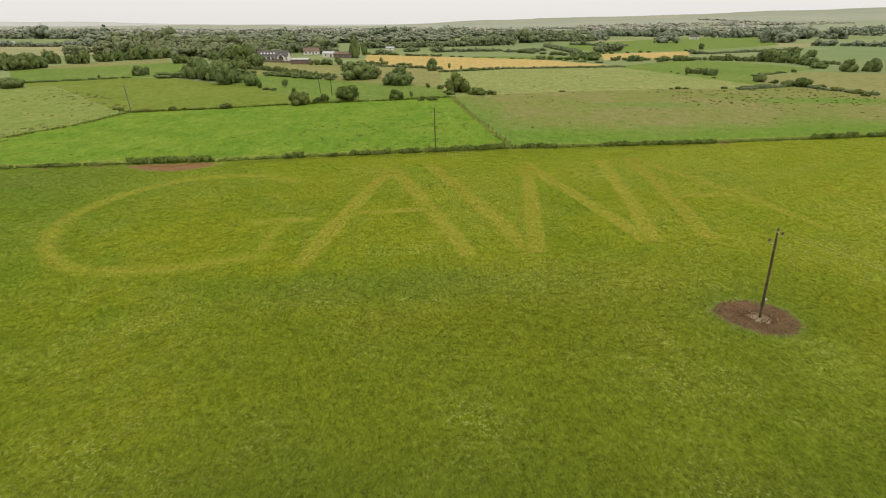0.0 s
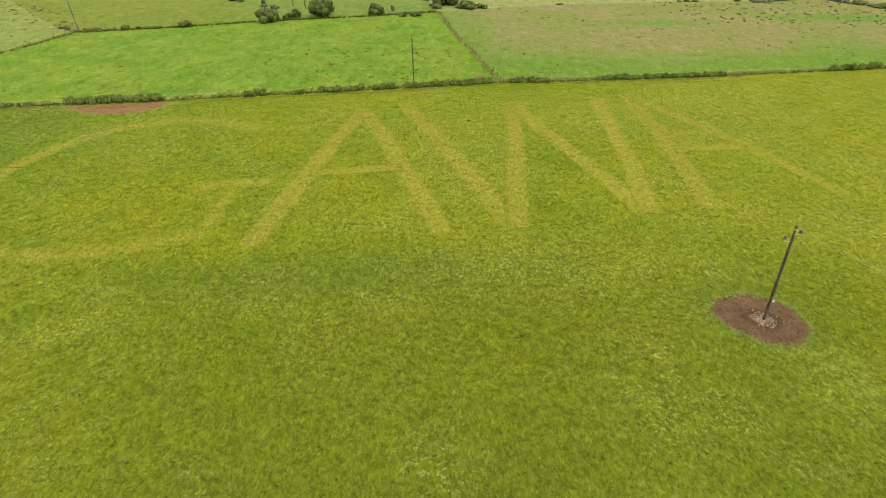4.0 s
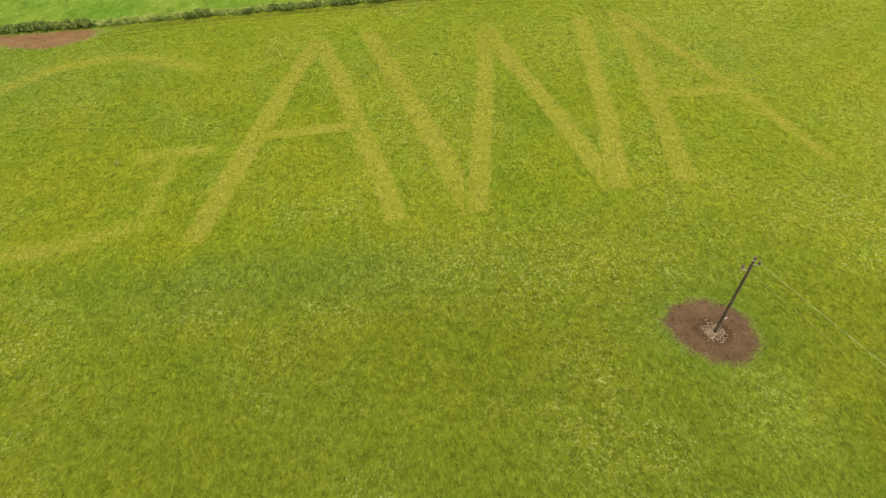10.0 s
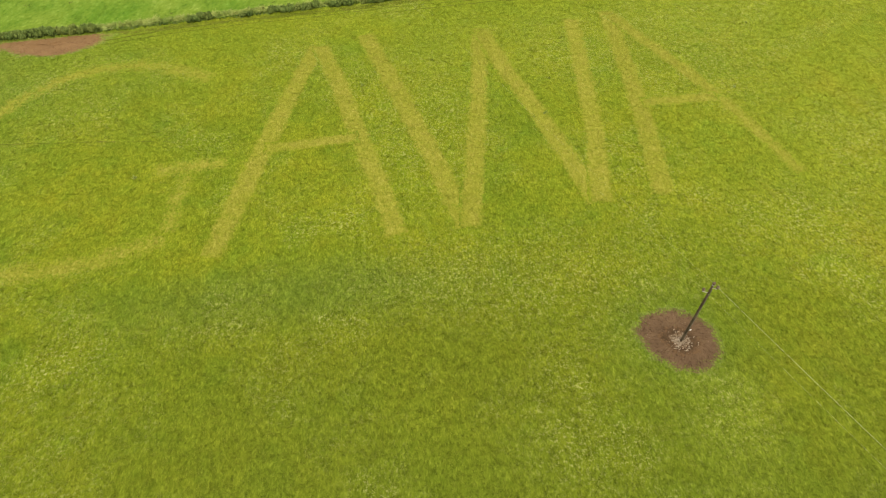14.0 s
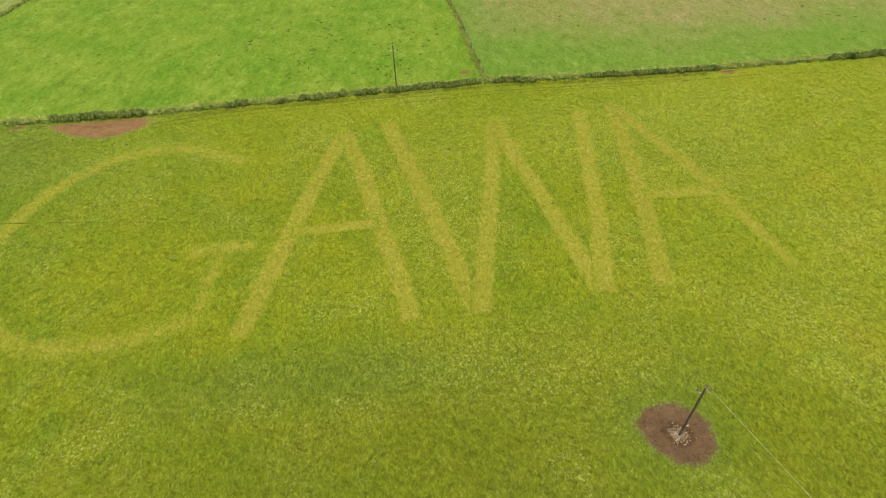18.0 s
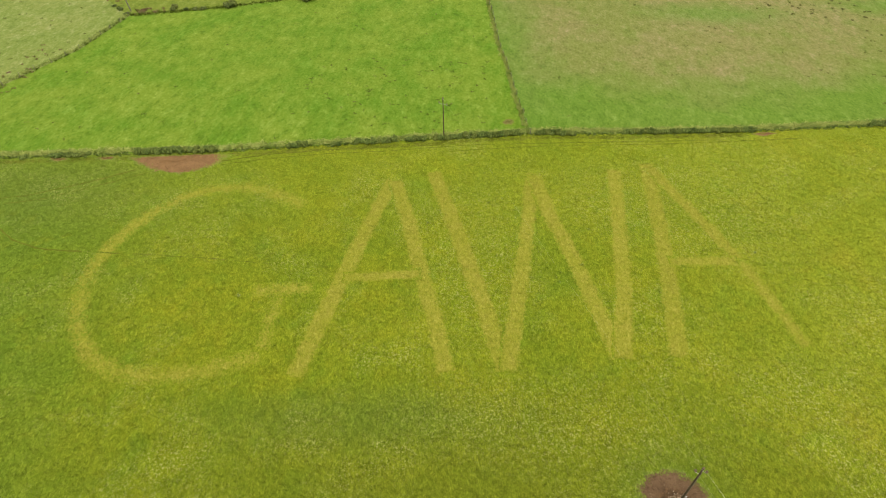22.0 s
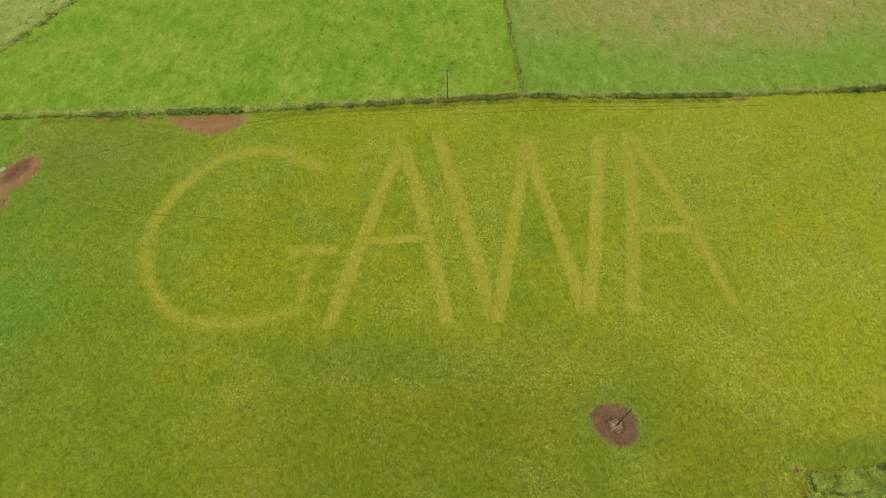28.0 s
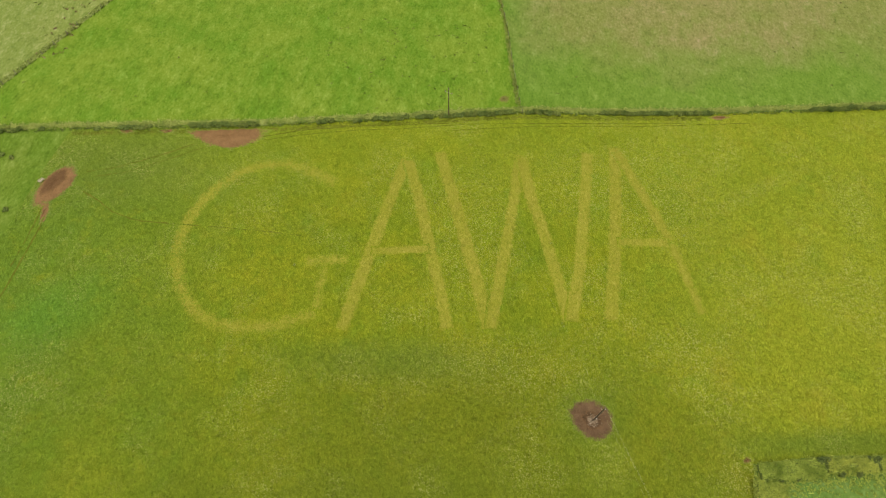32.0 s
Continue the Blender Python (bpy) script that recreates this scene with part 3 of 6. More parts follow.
FIELDS = [
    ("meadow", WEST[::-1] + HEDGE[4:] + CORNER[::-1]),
    ("west", [(-82.0, -40.0)] + WEST[::-1][1:-1] + HEDGE[3::-1] + [(-160.0, -40.0)]),
    ("blue", CORNER + [(165.0, -40.0)]),
    ("bright", NORTHWEST + NORTH[1:] + MID[::-1][1:] + HEDGE[6:1:-1]),
    ("brown", MID + NORTHEAST[1:] + HEDGE[10:7:-1]),
    ("rough", NORTHWEST[::-1] + [(-140.0, 90.5), (-240.0, 80.0), (-230.0, 236.0), (-166.5, 226.0), (-140.6, 219.7), (-90.9, 165.9)]),
    ("olive", [(-79.5, 156.0), (-90.9, 165.9), (-140.6, 219.7), (-166.5, 226.0), (-165.0, 230.0), (-131.4, 253.0), (-114.3, 252.8),
               (-79.6, 224.4), (-63.6, 214.4), (-43.3, 182.9)] + NORTH[2:0:-1]),
    ("tan", [(-218.0, 322.0), (-180.7, 394.0), (-161.4, 353.0), (-197.0, 309.5)]),
    ("soft", [(-165.0, 230.0), (-131.4, 253.0), (-115.6, 261.0), (-148.0, 345.0), (-161.4, 353.0), (-197.0, 309.5), (-218.0, 300.0)]),
    ("soft", [(-40.0, 170.6), (-43.3, 182.9), (-63.6, 214.4), (-79.6, 224.4), (-90.5, 275.0), (-50.0, 246.3), (1.8, 213.2), (5.5, 186.0), (-13.3, 178.5)]),
    ("pale", [(5.5, 186.0), (1.8, 213.2), (1.6, 272.7), (36.0, 299.0), (98.8, 315.0), (95.1, 305.0), (119.5, 216.5)] + NORTHEAST[4:0:-1]),
    ("tan", [(-50.0, 246.3), (-90.5, 275.0), (-122.0, 320.0), (-110.0, 352.0), (-44.0, 345.0), (7.0, 289.0), (1.6, 272.7), (1.8, 213.2)]),
    ("straw", [(-54.0, 440.0), (9.1, 407.3), (65.9, 373.2), (98.8, 317.1), (36.0, 300.5), (7.1, 290.0), (-44.3, 348.0)]),
    ("soft", [(98.8, 317.1), (148.4, 364.6), (174.9, 347.5), (190.8, 294.7), (138.2, 255.0), (121.7, 224.5), (119.5, 216.5), (95.1, 305.0)]),
    ("tan", [(121.7, 224.5), (138.2, 255.0), (179.7, 277.7), (201.2, 264.8), (175.0, 200.0), (138.0, 180.0), (134.0, 207.0)]),
    ("straw", [(120.8, 441.0), (205.6, 483.0), (168.2, 394.6), (103.3, 366.1)]),
    ("soft", [(122.0, 599.3), (238.6, 771.4), (371.3, 915.4), (517.8, 940.4), (358.1, 617.7), (209.9, 493.1), (125.4, 458.1)]),
    ("soft", [(33.0, 413.5), (96.1, 411.1), (96.4, 370.3), (66.0, 376.0), (12.0, 408.0)]),
]
MEADOW = FIELDS[0][1]


def build_ground():
    """One sheet to the horizon, its faces parted along the field boundaries."""
    from mathutils.geometry import delaunay_2d_cdt
    points, edges, index = [], [], {}

    def vert(x, y):
        k = (round(x, 2), round(y, 2))
        if k not in index:
            index[k] = len(points)
            points.append(Vector(k))
        return index[k]

    for _, poly in FIELDS:
        for (x0, y0), (x1, y1) in zip(poly, poly[1:] + poly[:1]):
            n = max(1, int(math.hypot(x1 - x0, y1 - y0) / 12))
            ids = [vert(x0 + (x1 - x0) * k / n, y0 + (y1 - y0) * k / n) for k in range(n + 1)]
            edges += [(a, b) for a, b in zip(ids, ids[1:]) if a != b]
    for step, x0, x1, y0, y1, hole in ((5, -115, 125, 0, 150, None), (14, -320, 320, -100, 420, (-115, 125, 0, 150)),
                                       (70, -1120, 1120, -700, 1330, (-320, 320, -100, 420)),
                                       (250, -4500, 4500, -3000, 4750, (-1120, 1120, -700, 1330))):
        for i in range(int((x1 - x0) / step) + 1):
            for j in range(int((y1 - y0) / step) + 1):
                x, y = x0 + i * step + 0.013, y0 + j * step + 0.017
                if hole is None or not (hole[0] < x < hole[1] and hole[2] < y < hole[3]):
                    vert(x, y)
    out = delaunay_2d_cdt(points, edges, [], 0, 1e-4)
    xy = np.array([tuple(v) for v in out[0]])
    tris = np.array([f for f in out[2] if len(f) == 3], np.int32)
    a, b, c = (xy[tris[:, k]] for k in range(3))
    flip = np.cross(b - a, c - a) < 0
    tris[flip] = tris[flip][:, ::-1]
    ground = tri_mesh("ground", np.column_stack([xy, land(xy[:, 0], xy[:, 1])]), tris, "far")
    mid = xy[tris].mean(1)
    kinds = ["far", "far_hazed", "hill"]
    ground.materials.append(M["far_hazed"])
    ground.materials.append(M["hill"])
    # farther ground takes hazier materials, the haze being in their colour
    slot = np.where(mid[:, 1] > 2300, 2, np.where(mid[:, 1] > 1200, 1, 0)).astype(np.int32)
    for kind, poly in FIELDS:
        if kind not in kinds:
            kinds.append(kind)
            ground.materials.append(M[kind])
        slot[inside(mid[:, 0], mid[:, 1], poly)] = kinds.index(kind)
    ground.polygons.foreach_set("material_index", slot)
    tagged(new("ground", ground), "patchwork of green and tan farm fields reaching the horizon", "ground", kind="structure")


build_ground()


# ---------------------------------------------------------------- sheets that lie on the ground
def ribbon(line, width, up, ragged=0.15, step=0.5, seed=0, across=4, crown=0.0):
    """A strip along a broken line, with uneven edges, laid on the land."""
    r = np.random.default_rng(seed)
    pts = np.array(line, float)
    leg = np.hypot(*np.diff(pts, axis=0).T)
    s = np.concatenate([[0], np.cumsum(leg)])
    n = max(2, int(s[-1] / step))
    at = np.linspace(0, s[-1], n + 1)
    cx, cy = np.interp(at, s, pts[:, 0]), np.interp(at, s, pts[:, 1])
    tx, ty = np.gradient(cx), np.gradient(cy)
    k = np.hypot(tx, ty)
    nx, ny = -ty / k, tx / k
    w = width(at / s[-1]) if callable(width) else np.full(n + 1, width)
    edge = [np.convolve(r.normal(0, 1, n + 3), [0.5, 1, 0.5], "valid") * ragged * 0.7 for _ in range(2)]
    verts = []
    for i in range(n + 1):
        for j in range(across + 1):
            f = j / across * 2 - 1
            off = f * w[i] / 2 + (edge[0][i] if j == 0 else edge[1][i] if j == across else 0)
            end = r.normal(0, ragged) if i in (0, n) else 0
            x, y = cx[i] + nx[i] * off + tx[i] / k[i] * end, cy[i] + ny[i] * off + ty[i] / k[i] * end
            verts.append((x, y, float(land(x, y)) + up + crown * (1 - f * f)))
    rim = [min(1 - abs(j / across * 2 - 1), min(i, n - i) * step / 1.0) for i in range(n + 1) for j in range(across + 1)]
    m = across + 1
    faces = [(i * m + j, i * m + j + 1, (i + 1) * m + j + 1, (i + 1) * m + j) for i in range(n) for j in range(across)]
    return verts, [tuple(reversed(f)) for f in faces], rim


def patch(outline, up, rough=0.012, ragged=0.2, seed=0, rings=9, n=130, sink=0.0):
    """A bare patch with an uneven rim, inside a smooth closed outline, laid on the land."""
    r = np.random.default_rng(seed)
    pts = np.array(outline + outline[:1], float)
    s = np.concatenate([[0], np.cumsum(np.hypot(*np.diff(pts, axis=0).T))])
    at = np.linspace(0, s[-1], n, endpoint=False)
    ox, oy = np.interp(at, s, pts[:, 0]), np.interp(at, s, pts[:, 1])
    for _ in range(int((n / len(outline)) ** 2 / 11)):
        ox, oy = [(np.roll(v, 1) + 2 * v + np.roll(v, -1)) / 4 for v in (ox, oy)]
    cx, cy = ox.mean(), oy.mean()
    d = np.hypot(ox - cx, oy - cy)
    soft = np.convolve(np.tile(r.normal(0, 1, n), 3), [0.25, 0.6, 0.25, 0.1], "same")[n : 2 * n]
    jig = 1 + (soft * 1.1 + r.normal(0, 0.25, n)) * ragged / d
    verts, faces, rim = [(cx, cy, float(land(cx, cy)) + up - sink)], [], [1.0]
    for q in range(1, rings + 1):
        f = q / rings
        for i in range(n):
            g = f * (jig[i] if q == rings else 1)
            x, y = cx + (ox[i] - cx) * g, cy + (oy[i] - cy) * g
            rim.append(min(1.0, (1 - f) * 1.5))
            h = r.normal(0, rough) if q < rings else -0.02
            verts.append((x, y, float(land(x, y)) + up + max(h, -up + 0.012) - 0.0))
    for i in range(n):
        faces.append((0, 1 + i, 1 + (i + 1) % n))
    for q in range(rings - 1):
        a, b = 1 + q * n, 1 + (q + 1) * n
        faces += [(a + i, b + i, b + (i + 1) % n, a + (i + 1) % n) for i in range(n)]
    return verts, faces, rim


def sheet(name, verts, faces, rim, material, level=1.0):
    """A mesh that carries how far each corner is from its rim."""
    me = mesh_of(name, verts, faces, material)
    me.attributes.new("edge", "FLOAT", "POINT").data.foreach_set("value", np.array(rim, np.float32) * level)
    return me


def arc(points, n=40):
    """A smooth line through the points."""
    p = np.array(points, float)
    k = np.linspace(0, len(p) - 1, n)
    out = np.column_stack([np.interp(k, range(len(p)), p[:, c]) for c in (0, 1)])
    for _ in range(2):
        out[1:-1] = (out[:-2] + 2 * out[1:-1] + out[2:]) / 4
    return [tuple(v) for v in out]


# each stroke: its line, its width and how thoroughly it was mown
LETTERS = {
    "G": [(arc([(-18.6, 92.0), (-22.5, 93.8), (-26.2, 95.2), (-29.7, 95.7), (-33.0, 95.2), (-36.1, 94.0), (-38.9, 91.9), (-40.9, 89.4), (-42.6, 86.7), (-43.9, 83.6),
                (-44.7, 80.2), (-44.8, 76.9), (-44.2, 73.5), (-43.0, 70.3), (-41.5, 67.7), (-39.5, 65.3), (-37.0, 63.3), (-34.2, 62.2), (-30.7, 61.8), (-26.9, 62.1),
                (-23.8, 62.8), (-20.6, 64.0), (-17.0, 65.7)], 60), 2.6, 0.35),
          ([(-17.1, 66.0), (-17.4, 70.5), (-17.5, 75.4)], 2.0, 0.32), ([(-21.6, 75.0), (-13.0, 76.3)], 2.1, 0.40)],
    "A": [([(-12.3, 63.1), (-10.3, 75.8), (-8.5, 86.4), (-6.0, 99.4)], 2.2, 1.0), ([(-5.7, 99.4), (-2.5, 90.7), (0.3, 81.7), (3.7, 71.5), (5.5, 65.0)], 2.1, 0.92), ([(-9.8, 78.3), (0.8, 80.0)], 1.6, 0.75)],
    "W": [([(0.3, 102.0), (5.1, 88.3), (10.1, 73.7), (12.4, 65.9)], 2.2, 1.0), ([(12.7, 65.9), (13.9, 76.9), (15.0, 86.3), (16.5, 103.0)], 2.1, 0.9),
          ([(16.6, 102.6), (18.8, 93.0), (21.6, 84.8), (26.1, 68.7)], 2.2, 0.95), ([(26.4, 68.6), (27.7, 78.0), (28.7, 89.0), (29.8, 105.0)], 2.1, 1.0)],
    "A second": [([(35.3, 107.0), (35.0, 96.1), (34.7, 89.0), (34.0, 79.0), (33.1, 69.5)], 2.2, 1.0), ([(35.6, 106.0), (39.0, 98.5), (41.9, 92.3), (44.6, 86.0)], 2.0, 0.72),
                 ([(44.6, 86.2), (46.6, 79.6), (48.9, 72.0)], 1.9, 0.50), ([(34.7, 85.0), (44.4, 85.8)], 1.6, 0.66)],
}


def blade_mesh(name, x, y, z, blades, length, width, lean, material, seed):
    """Tufts of narrow blades: so many at each place, each a single leaning triangle."""
    r = np.random.default_rng(seed)
    n = len(x) * blades
    bx, by, bz = (np.repeat(v, blades) for v in (x, y, z))
    size = np.repeat(r.uniform(0.6, 1.35, len(x)), blades)
    bx = bx + r.normal(0, 0.09, n) * size
    by = by + r.normal(0, 0.09, n) * size
    a = r.uniform(0, 2 * np.pi, n)
    way = np.repeat(r.uniform(0, 2 * np.pi, len(x)), blades) + r.normal(0, 0.9, n)
    h = length * size * r.uniform(0.6, 1.2, n)
    out = lean * h * r.uniform(0.4, 1.3, n)
    w = width * r.uniform(0.7, 1.3, n)
    v = np.empty((n, 3, 3), np.float32)
    v[:, 0] = np.column_stack([bx - np.cos(a) * w, by - np.sin(a) * w, bz - 0.01])
    v[:, 1] = np.column_stack([bx + np.cos(a) * w, by + np.sin(a) * w, bz - 0.01])
    v[:, 2] = np.column_stack([bx + np.cos(way) * out, by + np.sin(way) * out, bz + h])
    return tri_mesh(name, v.reshape(-1, 3), np.arange(n * 3).reshape(-1, 3), material)


for k, (letter, strips) in enumerate(LETTERS.items()):
    thing = empty("mown_letter")
    tagged(thing, "giant letter %s mown pale yellow into the green meadow" % letter[0], "letter", "letters mown in the meadow")
    for j, (line, width, level) in enumerate(strips):
        verts, faces, rim = ribbon(line, width * 1.30, 0.014 + 0.004 * j, 0.10, 0.3, 10 * k + j, 6)
        part("mown_strip", sheet("mown_strip", verts, faces, rim, "mown", level), "mown", thing)
        line_xy = np.array(line)
        legs = np.hypot(*np.diff(line_xy, axis=0).T)
        count = int(legs.sum() * width * 26 * min(1.0, level * 1.25))
        r = np.random.default_rng(100 + 10 * k + j)
        along = np.concatenate([[0], np.cumsum(legs)])
        s = r.uniform(0, along[-1], count)
        off = r.normal(0, 0.34, count) * width
        q = np.interp(s, along, np.arange(len(legs) + 1)).clip(0, len(legs) - 1e-6).astype(int)
        d = np.diff(line_xy, axis=0)[q] / legs[q][:, None]
        x = np.interp(s, along, line_xy[:, 0]) - d[:, 1] * off
        y = np.interp(s, along, line_xy[:, 1]) + d[:, 0] * off
        tagged(part("stubble", blade_mesh("stubble", x, y, land(x, y) + 0.02, 4, 0.07, 0.022, 1.2, "stubble", 200 + 10 * k + j), "stubble", thing), kind="stuff")

# bare and trodden places
POLE_PATCH = [(26.1, 54.3), (27.2, 55.3), (29.0, 55.9), (30.4, 55.8), (31.7, 55.1), (32.8, 53.8), (32.9, 52.0), (31.9, 50.7), (30.1, 50.0), (28.4, 50.4), (26.9, 51.8), (26.1, 53.2)]
HEDGE_PATCH = [(-51.0, 101.4), (-44.0, 102.6), (-36.6, 103.6), (-35.8, 102.0), (-38.6, 99.2), (-42.0, 98.2), (-46.0, 99.0)]
GATE_PATCH = [(-74.2, 81.2), (-75.2, 83.8), (-75.0, 86.3), (-74.0, 88.4), (-72.2, 90.3), (-70.4, 90.0), (-69.4, 88.2), (-69.6, 86.0), (-70.6, 83.8), (-72.2, 82.2)]


def grown(outline, by):
    """The outline, widened about its middle."""
    cx, cy = (sum(p[k] for p in outline) / len(outline) for k in (0, 1))
    return [(cx + (x - cx) * by, cy + (y - cy) * by) for x, y in outline]


def bare_patch(outline, material, label, up=0.028, seed=0, level=1.0, **more):
    verts, faces, rim = patch(grown(outline, 1.22), up, seed=seed, **more)
    ob = new("mud_patch", sheet("mud_patch", verts, faces, rim, material, level))
    return tagged(ob, label, "mud patch")


bare_patch(grown([(x - 0.1, y - 0.15) for x, y in POLE_PATCH], 0.935), "mud", "round patch of trodden brown mud at the pole's foot", seed=3, ragged=0.16)
AT_POLE = [(29.6 + (x - 29.6) * 0.9, 52.6 + (y - 53.0) * 0.9) for x, y in POLE_PATCH]
hollow = bare_patch(grown(AT_POLE, 0.46), "mud_ring", "dark churned mud in the hollow round the pole", up=0.044, seed=23, rough=0.012, ragged=0.12, rings=6, n=60)
rubble = bare_patch(grown(AT_POLE, 0.25), "gravel", "pale rubble heaped round the foot of the pole", up=0.06, seed=4, rough=0.015, ragged=0.10, rings=5, n=50)
rubble.name = "rubble_patch"
bare_patch(HEDGE_PATCH, "red_mud", "reddish bare earth worn beside the hedge", seed=5, ragged=0.6)
bare_patch(GATE_PATCH, "red_mud", "reddish bare earth trodden beside the paddock fence", seed=6, ragged=0.25)
bare_patch([(-74.3, 83.6), (-74.6, 86.2), (-73.6, 88.8), (-71.8, 89.6), (-71.0, 87.6), (-72.4, 84.8)], "wet_mud", "dark wet hollow in the bare earth by the fence", up=0.05, seed=21)
bare_patch([(-73.4, 82.0), (-71.6, 82.2), (-70.9, 80.0), (-70.9, 77.6), (-71.8, 77.4), (-72.2, 79.4)], "red_mud", "reddish worn trail leading from the muddy patch", seed=22, level=0.42)
bare_patch([(55.0, 117.0), (58.0, 117.9), (60.0, 117.6), (57.0, 116.3)], "red_mud", "small bare red scrape under the hedge", seed=7, level=0.5)
bare_patch([(52.0, 49.0), (52.9, 49.8), (53.6, 49.3), (52.6, 48.6)], "red_mud", "small bare scrape at the hedge corner", seed=8, level=0.28, ragged=0.1)
bare_patch([(-65.5, 100.2), (-63.0, 100.9), (-61.8, 100.2), (-64.0, 99.4)], "red_mud", "small worn scrape near the hedge", seed=9, level=0.32)
bare_patch([(-57.5, 101.0), (-54.6, 101.8), (-54.0, 101.0), (-56.0, 100.4)], "red_mud", "small worn scrape near the hedge", seed=11, level=0.32)
bare_patch([(11.0, 117.0), (12.4, 118.6), (13.6, 118.4), (13.4, 116.6), (12.0, 116.2)], "scrape", "thin worn turf by the field fence", seed=12, level=0.6)

# lighter loose stones at the pole
r = np.random.default_rng(31)
stone = bmesh.new()
bmesh.ops.create_icosphere(stone, subdivisions=1, radius=0.5)
for v in stone.verts:
    v.co *= 1 + 0.25 * noise.noise(v.co * 3)
stone_mesh = bpy.data.meshes.new("stone")
stone.to_mesh(stone_mesh)
stone.free()
stone_mesh.materials.append(M["stone"])
for i in range(240):
    a, d = r.uniform(0, 6.28), abs(r.normal(0, 0.55)) + 0.12
    s = r.uniform(0.05, 0.17)
    ob = new("stone", stone_mesh)
    ob.matrix_basis = Matrix.LocRotScale(on_land(29.55 + d * math.cos(a), 52.6 + d * math.sin(a) * 0.85, 0.06 + s * 0.1), Euler(r.uniform(0, 6, 3)), (s, s * 0.8, s * 0.6))
    tagged(ob, "pale loose stone in the rubble round the pole", "stone", "stones at the pole")



def clods(outline, n, low, high, material, label, seed):
    """Crumbs of earth, each a small eight-sided lump, strewn over a bare patch as one mass."""
    r = np.random.default_rng(seed)
    ox, oy = np.array(outline).T
    x, y = r.uniform(ox.min(), ox.max(), n), r.uniform(oy.min(), oy.max(), n)
    keep = inside(x, y, outline)
    x, y = x[keep], y[keep]
    size = r.uniform(low, high, len(x))
    dirs = np.array([(1, 0, 0), (0, 1, 0), (-1, 0, 0), (0, -1, 0), (0, 0, 0.8), (0, 0, -0.5)])
    v = dirs[None] * size[:, None, None] * r.uniform(0.6, 1.3, (len(x), 6, 1))
    a = r.uniform(0, 6.28, len(x))
    c, s = np.cos(a)[:, None], np.sin(a)[:, None]
    v = np.stack([v[:, :, 0] * c - v[:, :, 1] * s + x[:, None], v[:, :, 0] * s + v[:, :, 1] * c + y[:, None], v[:, :, 2] + (land(x, y) + 0.035 + size * 0.2)[:, None]], 2)
    tri = np.array([(0, 1, 4), (1, 2, 4), (2, 3, 4), (3, 0, 4), (1, 0, 5), (2, 1, 5), (3, 2, 5), (0, 3, 5)])
    tagged(new("mud_clods", tri_mesh("mud_clods", v.reshape(-1, 3), (tri[None] + 6 * np.arange(len(x))[:, None, None]).reshape(-1, 3), material)), label, "mud", kind="stuff")


clods(grown(POLE_PATCH, 0.97), 1000, 0.02, 0.055, "clod", "small crumbled clods on the trodden mud", 33)
clods(grown(GATE_PATCH, 0.95), 260, 0.03, 0.08, "red_clod", "hoof-churned clods on the reddish earth", 34)
clods(grown(HEDGE_PATCH, 0.95), 260, 0.03, 0.08, "red_clod", "hoof-churned clods on the reddish earth", 35)

# cattle tracks
TRACKS = [
    (arc([(-67.0, 85.4), (-63.0, 83.6), (-59.1, 81.3), (-54.3, 80.0), (-47.8, 80.1)], 30), 0.31, "worn"),
    (arc([(-47.6, 80.1), (-37.2, 80.3), (-28.0, 80.3), (-20.2, 80.0)], 40), 0.26, "worn"),
    (arc([(-67.8, 89.6), (-63.0, 91.0), (-58.1, 93.3), (-53.0, 96.0), (-48.9, 98.7)], 40), 0.34, "worn"),
    (arc([(-66.0, 88.6), (-60.0, 90.4), (-52.0, 94.8), (-46.0, 98.4)], 40), 0.24, "worn"),
    (arc([(-36.4, 101.6), (-28.0, 104.4), (-18.7, 106.4), (-8.0, 108.0), (2.0, 109.6)], 50), 0.30, "worn"),
    (arc([(-36.0, 100.8), (-27.0, 103.4), (-17.0, 105.6), (-6.0, 107.2)], 50), 0.22, "worn"),
    (arc([(-8.0, 107.0), (6.0, 109.8), (30.0, 112.6), (52.0, 115.0)], 60), 0.28, "worn"),
    (arc([(2.0, 107.6), (18.0, 110.4), (40.0, 112.8), (64.0, 116.4)], 60), 0.22, "worn"),
    (arc([(-71.3, 79.0), (-71.2, 76.0), (-71.5, 68.0), (-72.2, 58.0)], 40), 0.42, "worn"),
    (arc([(-72.6, 81.2), (-72.5, 76.0), (-72.8, 68.0)], 40), 0.3, "worn"),
]
for k, (a, near_end, far_end) in enumerate(((175, 3.6, 9.5), (152, 3.4, 7.5), (118, 3.2, 6.0))):
    c, s = math.cos(radians(a)), math.sin(radians(a))
    TRACKS.append((arc([(29.6 + c * d - s * 0.25 * math.sin(d + k), 52.8 + s * d + c * 0.25 * math.sin(d + k)) for d in np.linspace(near_end, far_end, 5)], 20), 0.27, "worn"))
for i, (line, width, material) in enumerate(TRACKS):
    verts, faces, rim = ribbon(line, width * 0.9, 0.012 + 0.003 * i, 0.07, 0.4, 300 + i, 2)
    tagged(new("cattle_track", sheet("cattle_track", verts, faces, rim, material, 0.26 if width == 0.27 else 0.40 if width == 0.26 else 0.55 if width < 0.29 else 0.95)), "narrow dark path trodden through the meadow grass", "path", "trodden paths")

# shade line at the hedge foot, put into the colour of a grass strip
verts, faces, rim = ribbon([(x, y - 1.25) for x, y in HEDGE[3:10]], 1.9, 0.009, 0.25, 0.7, 330, 6)
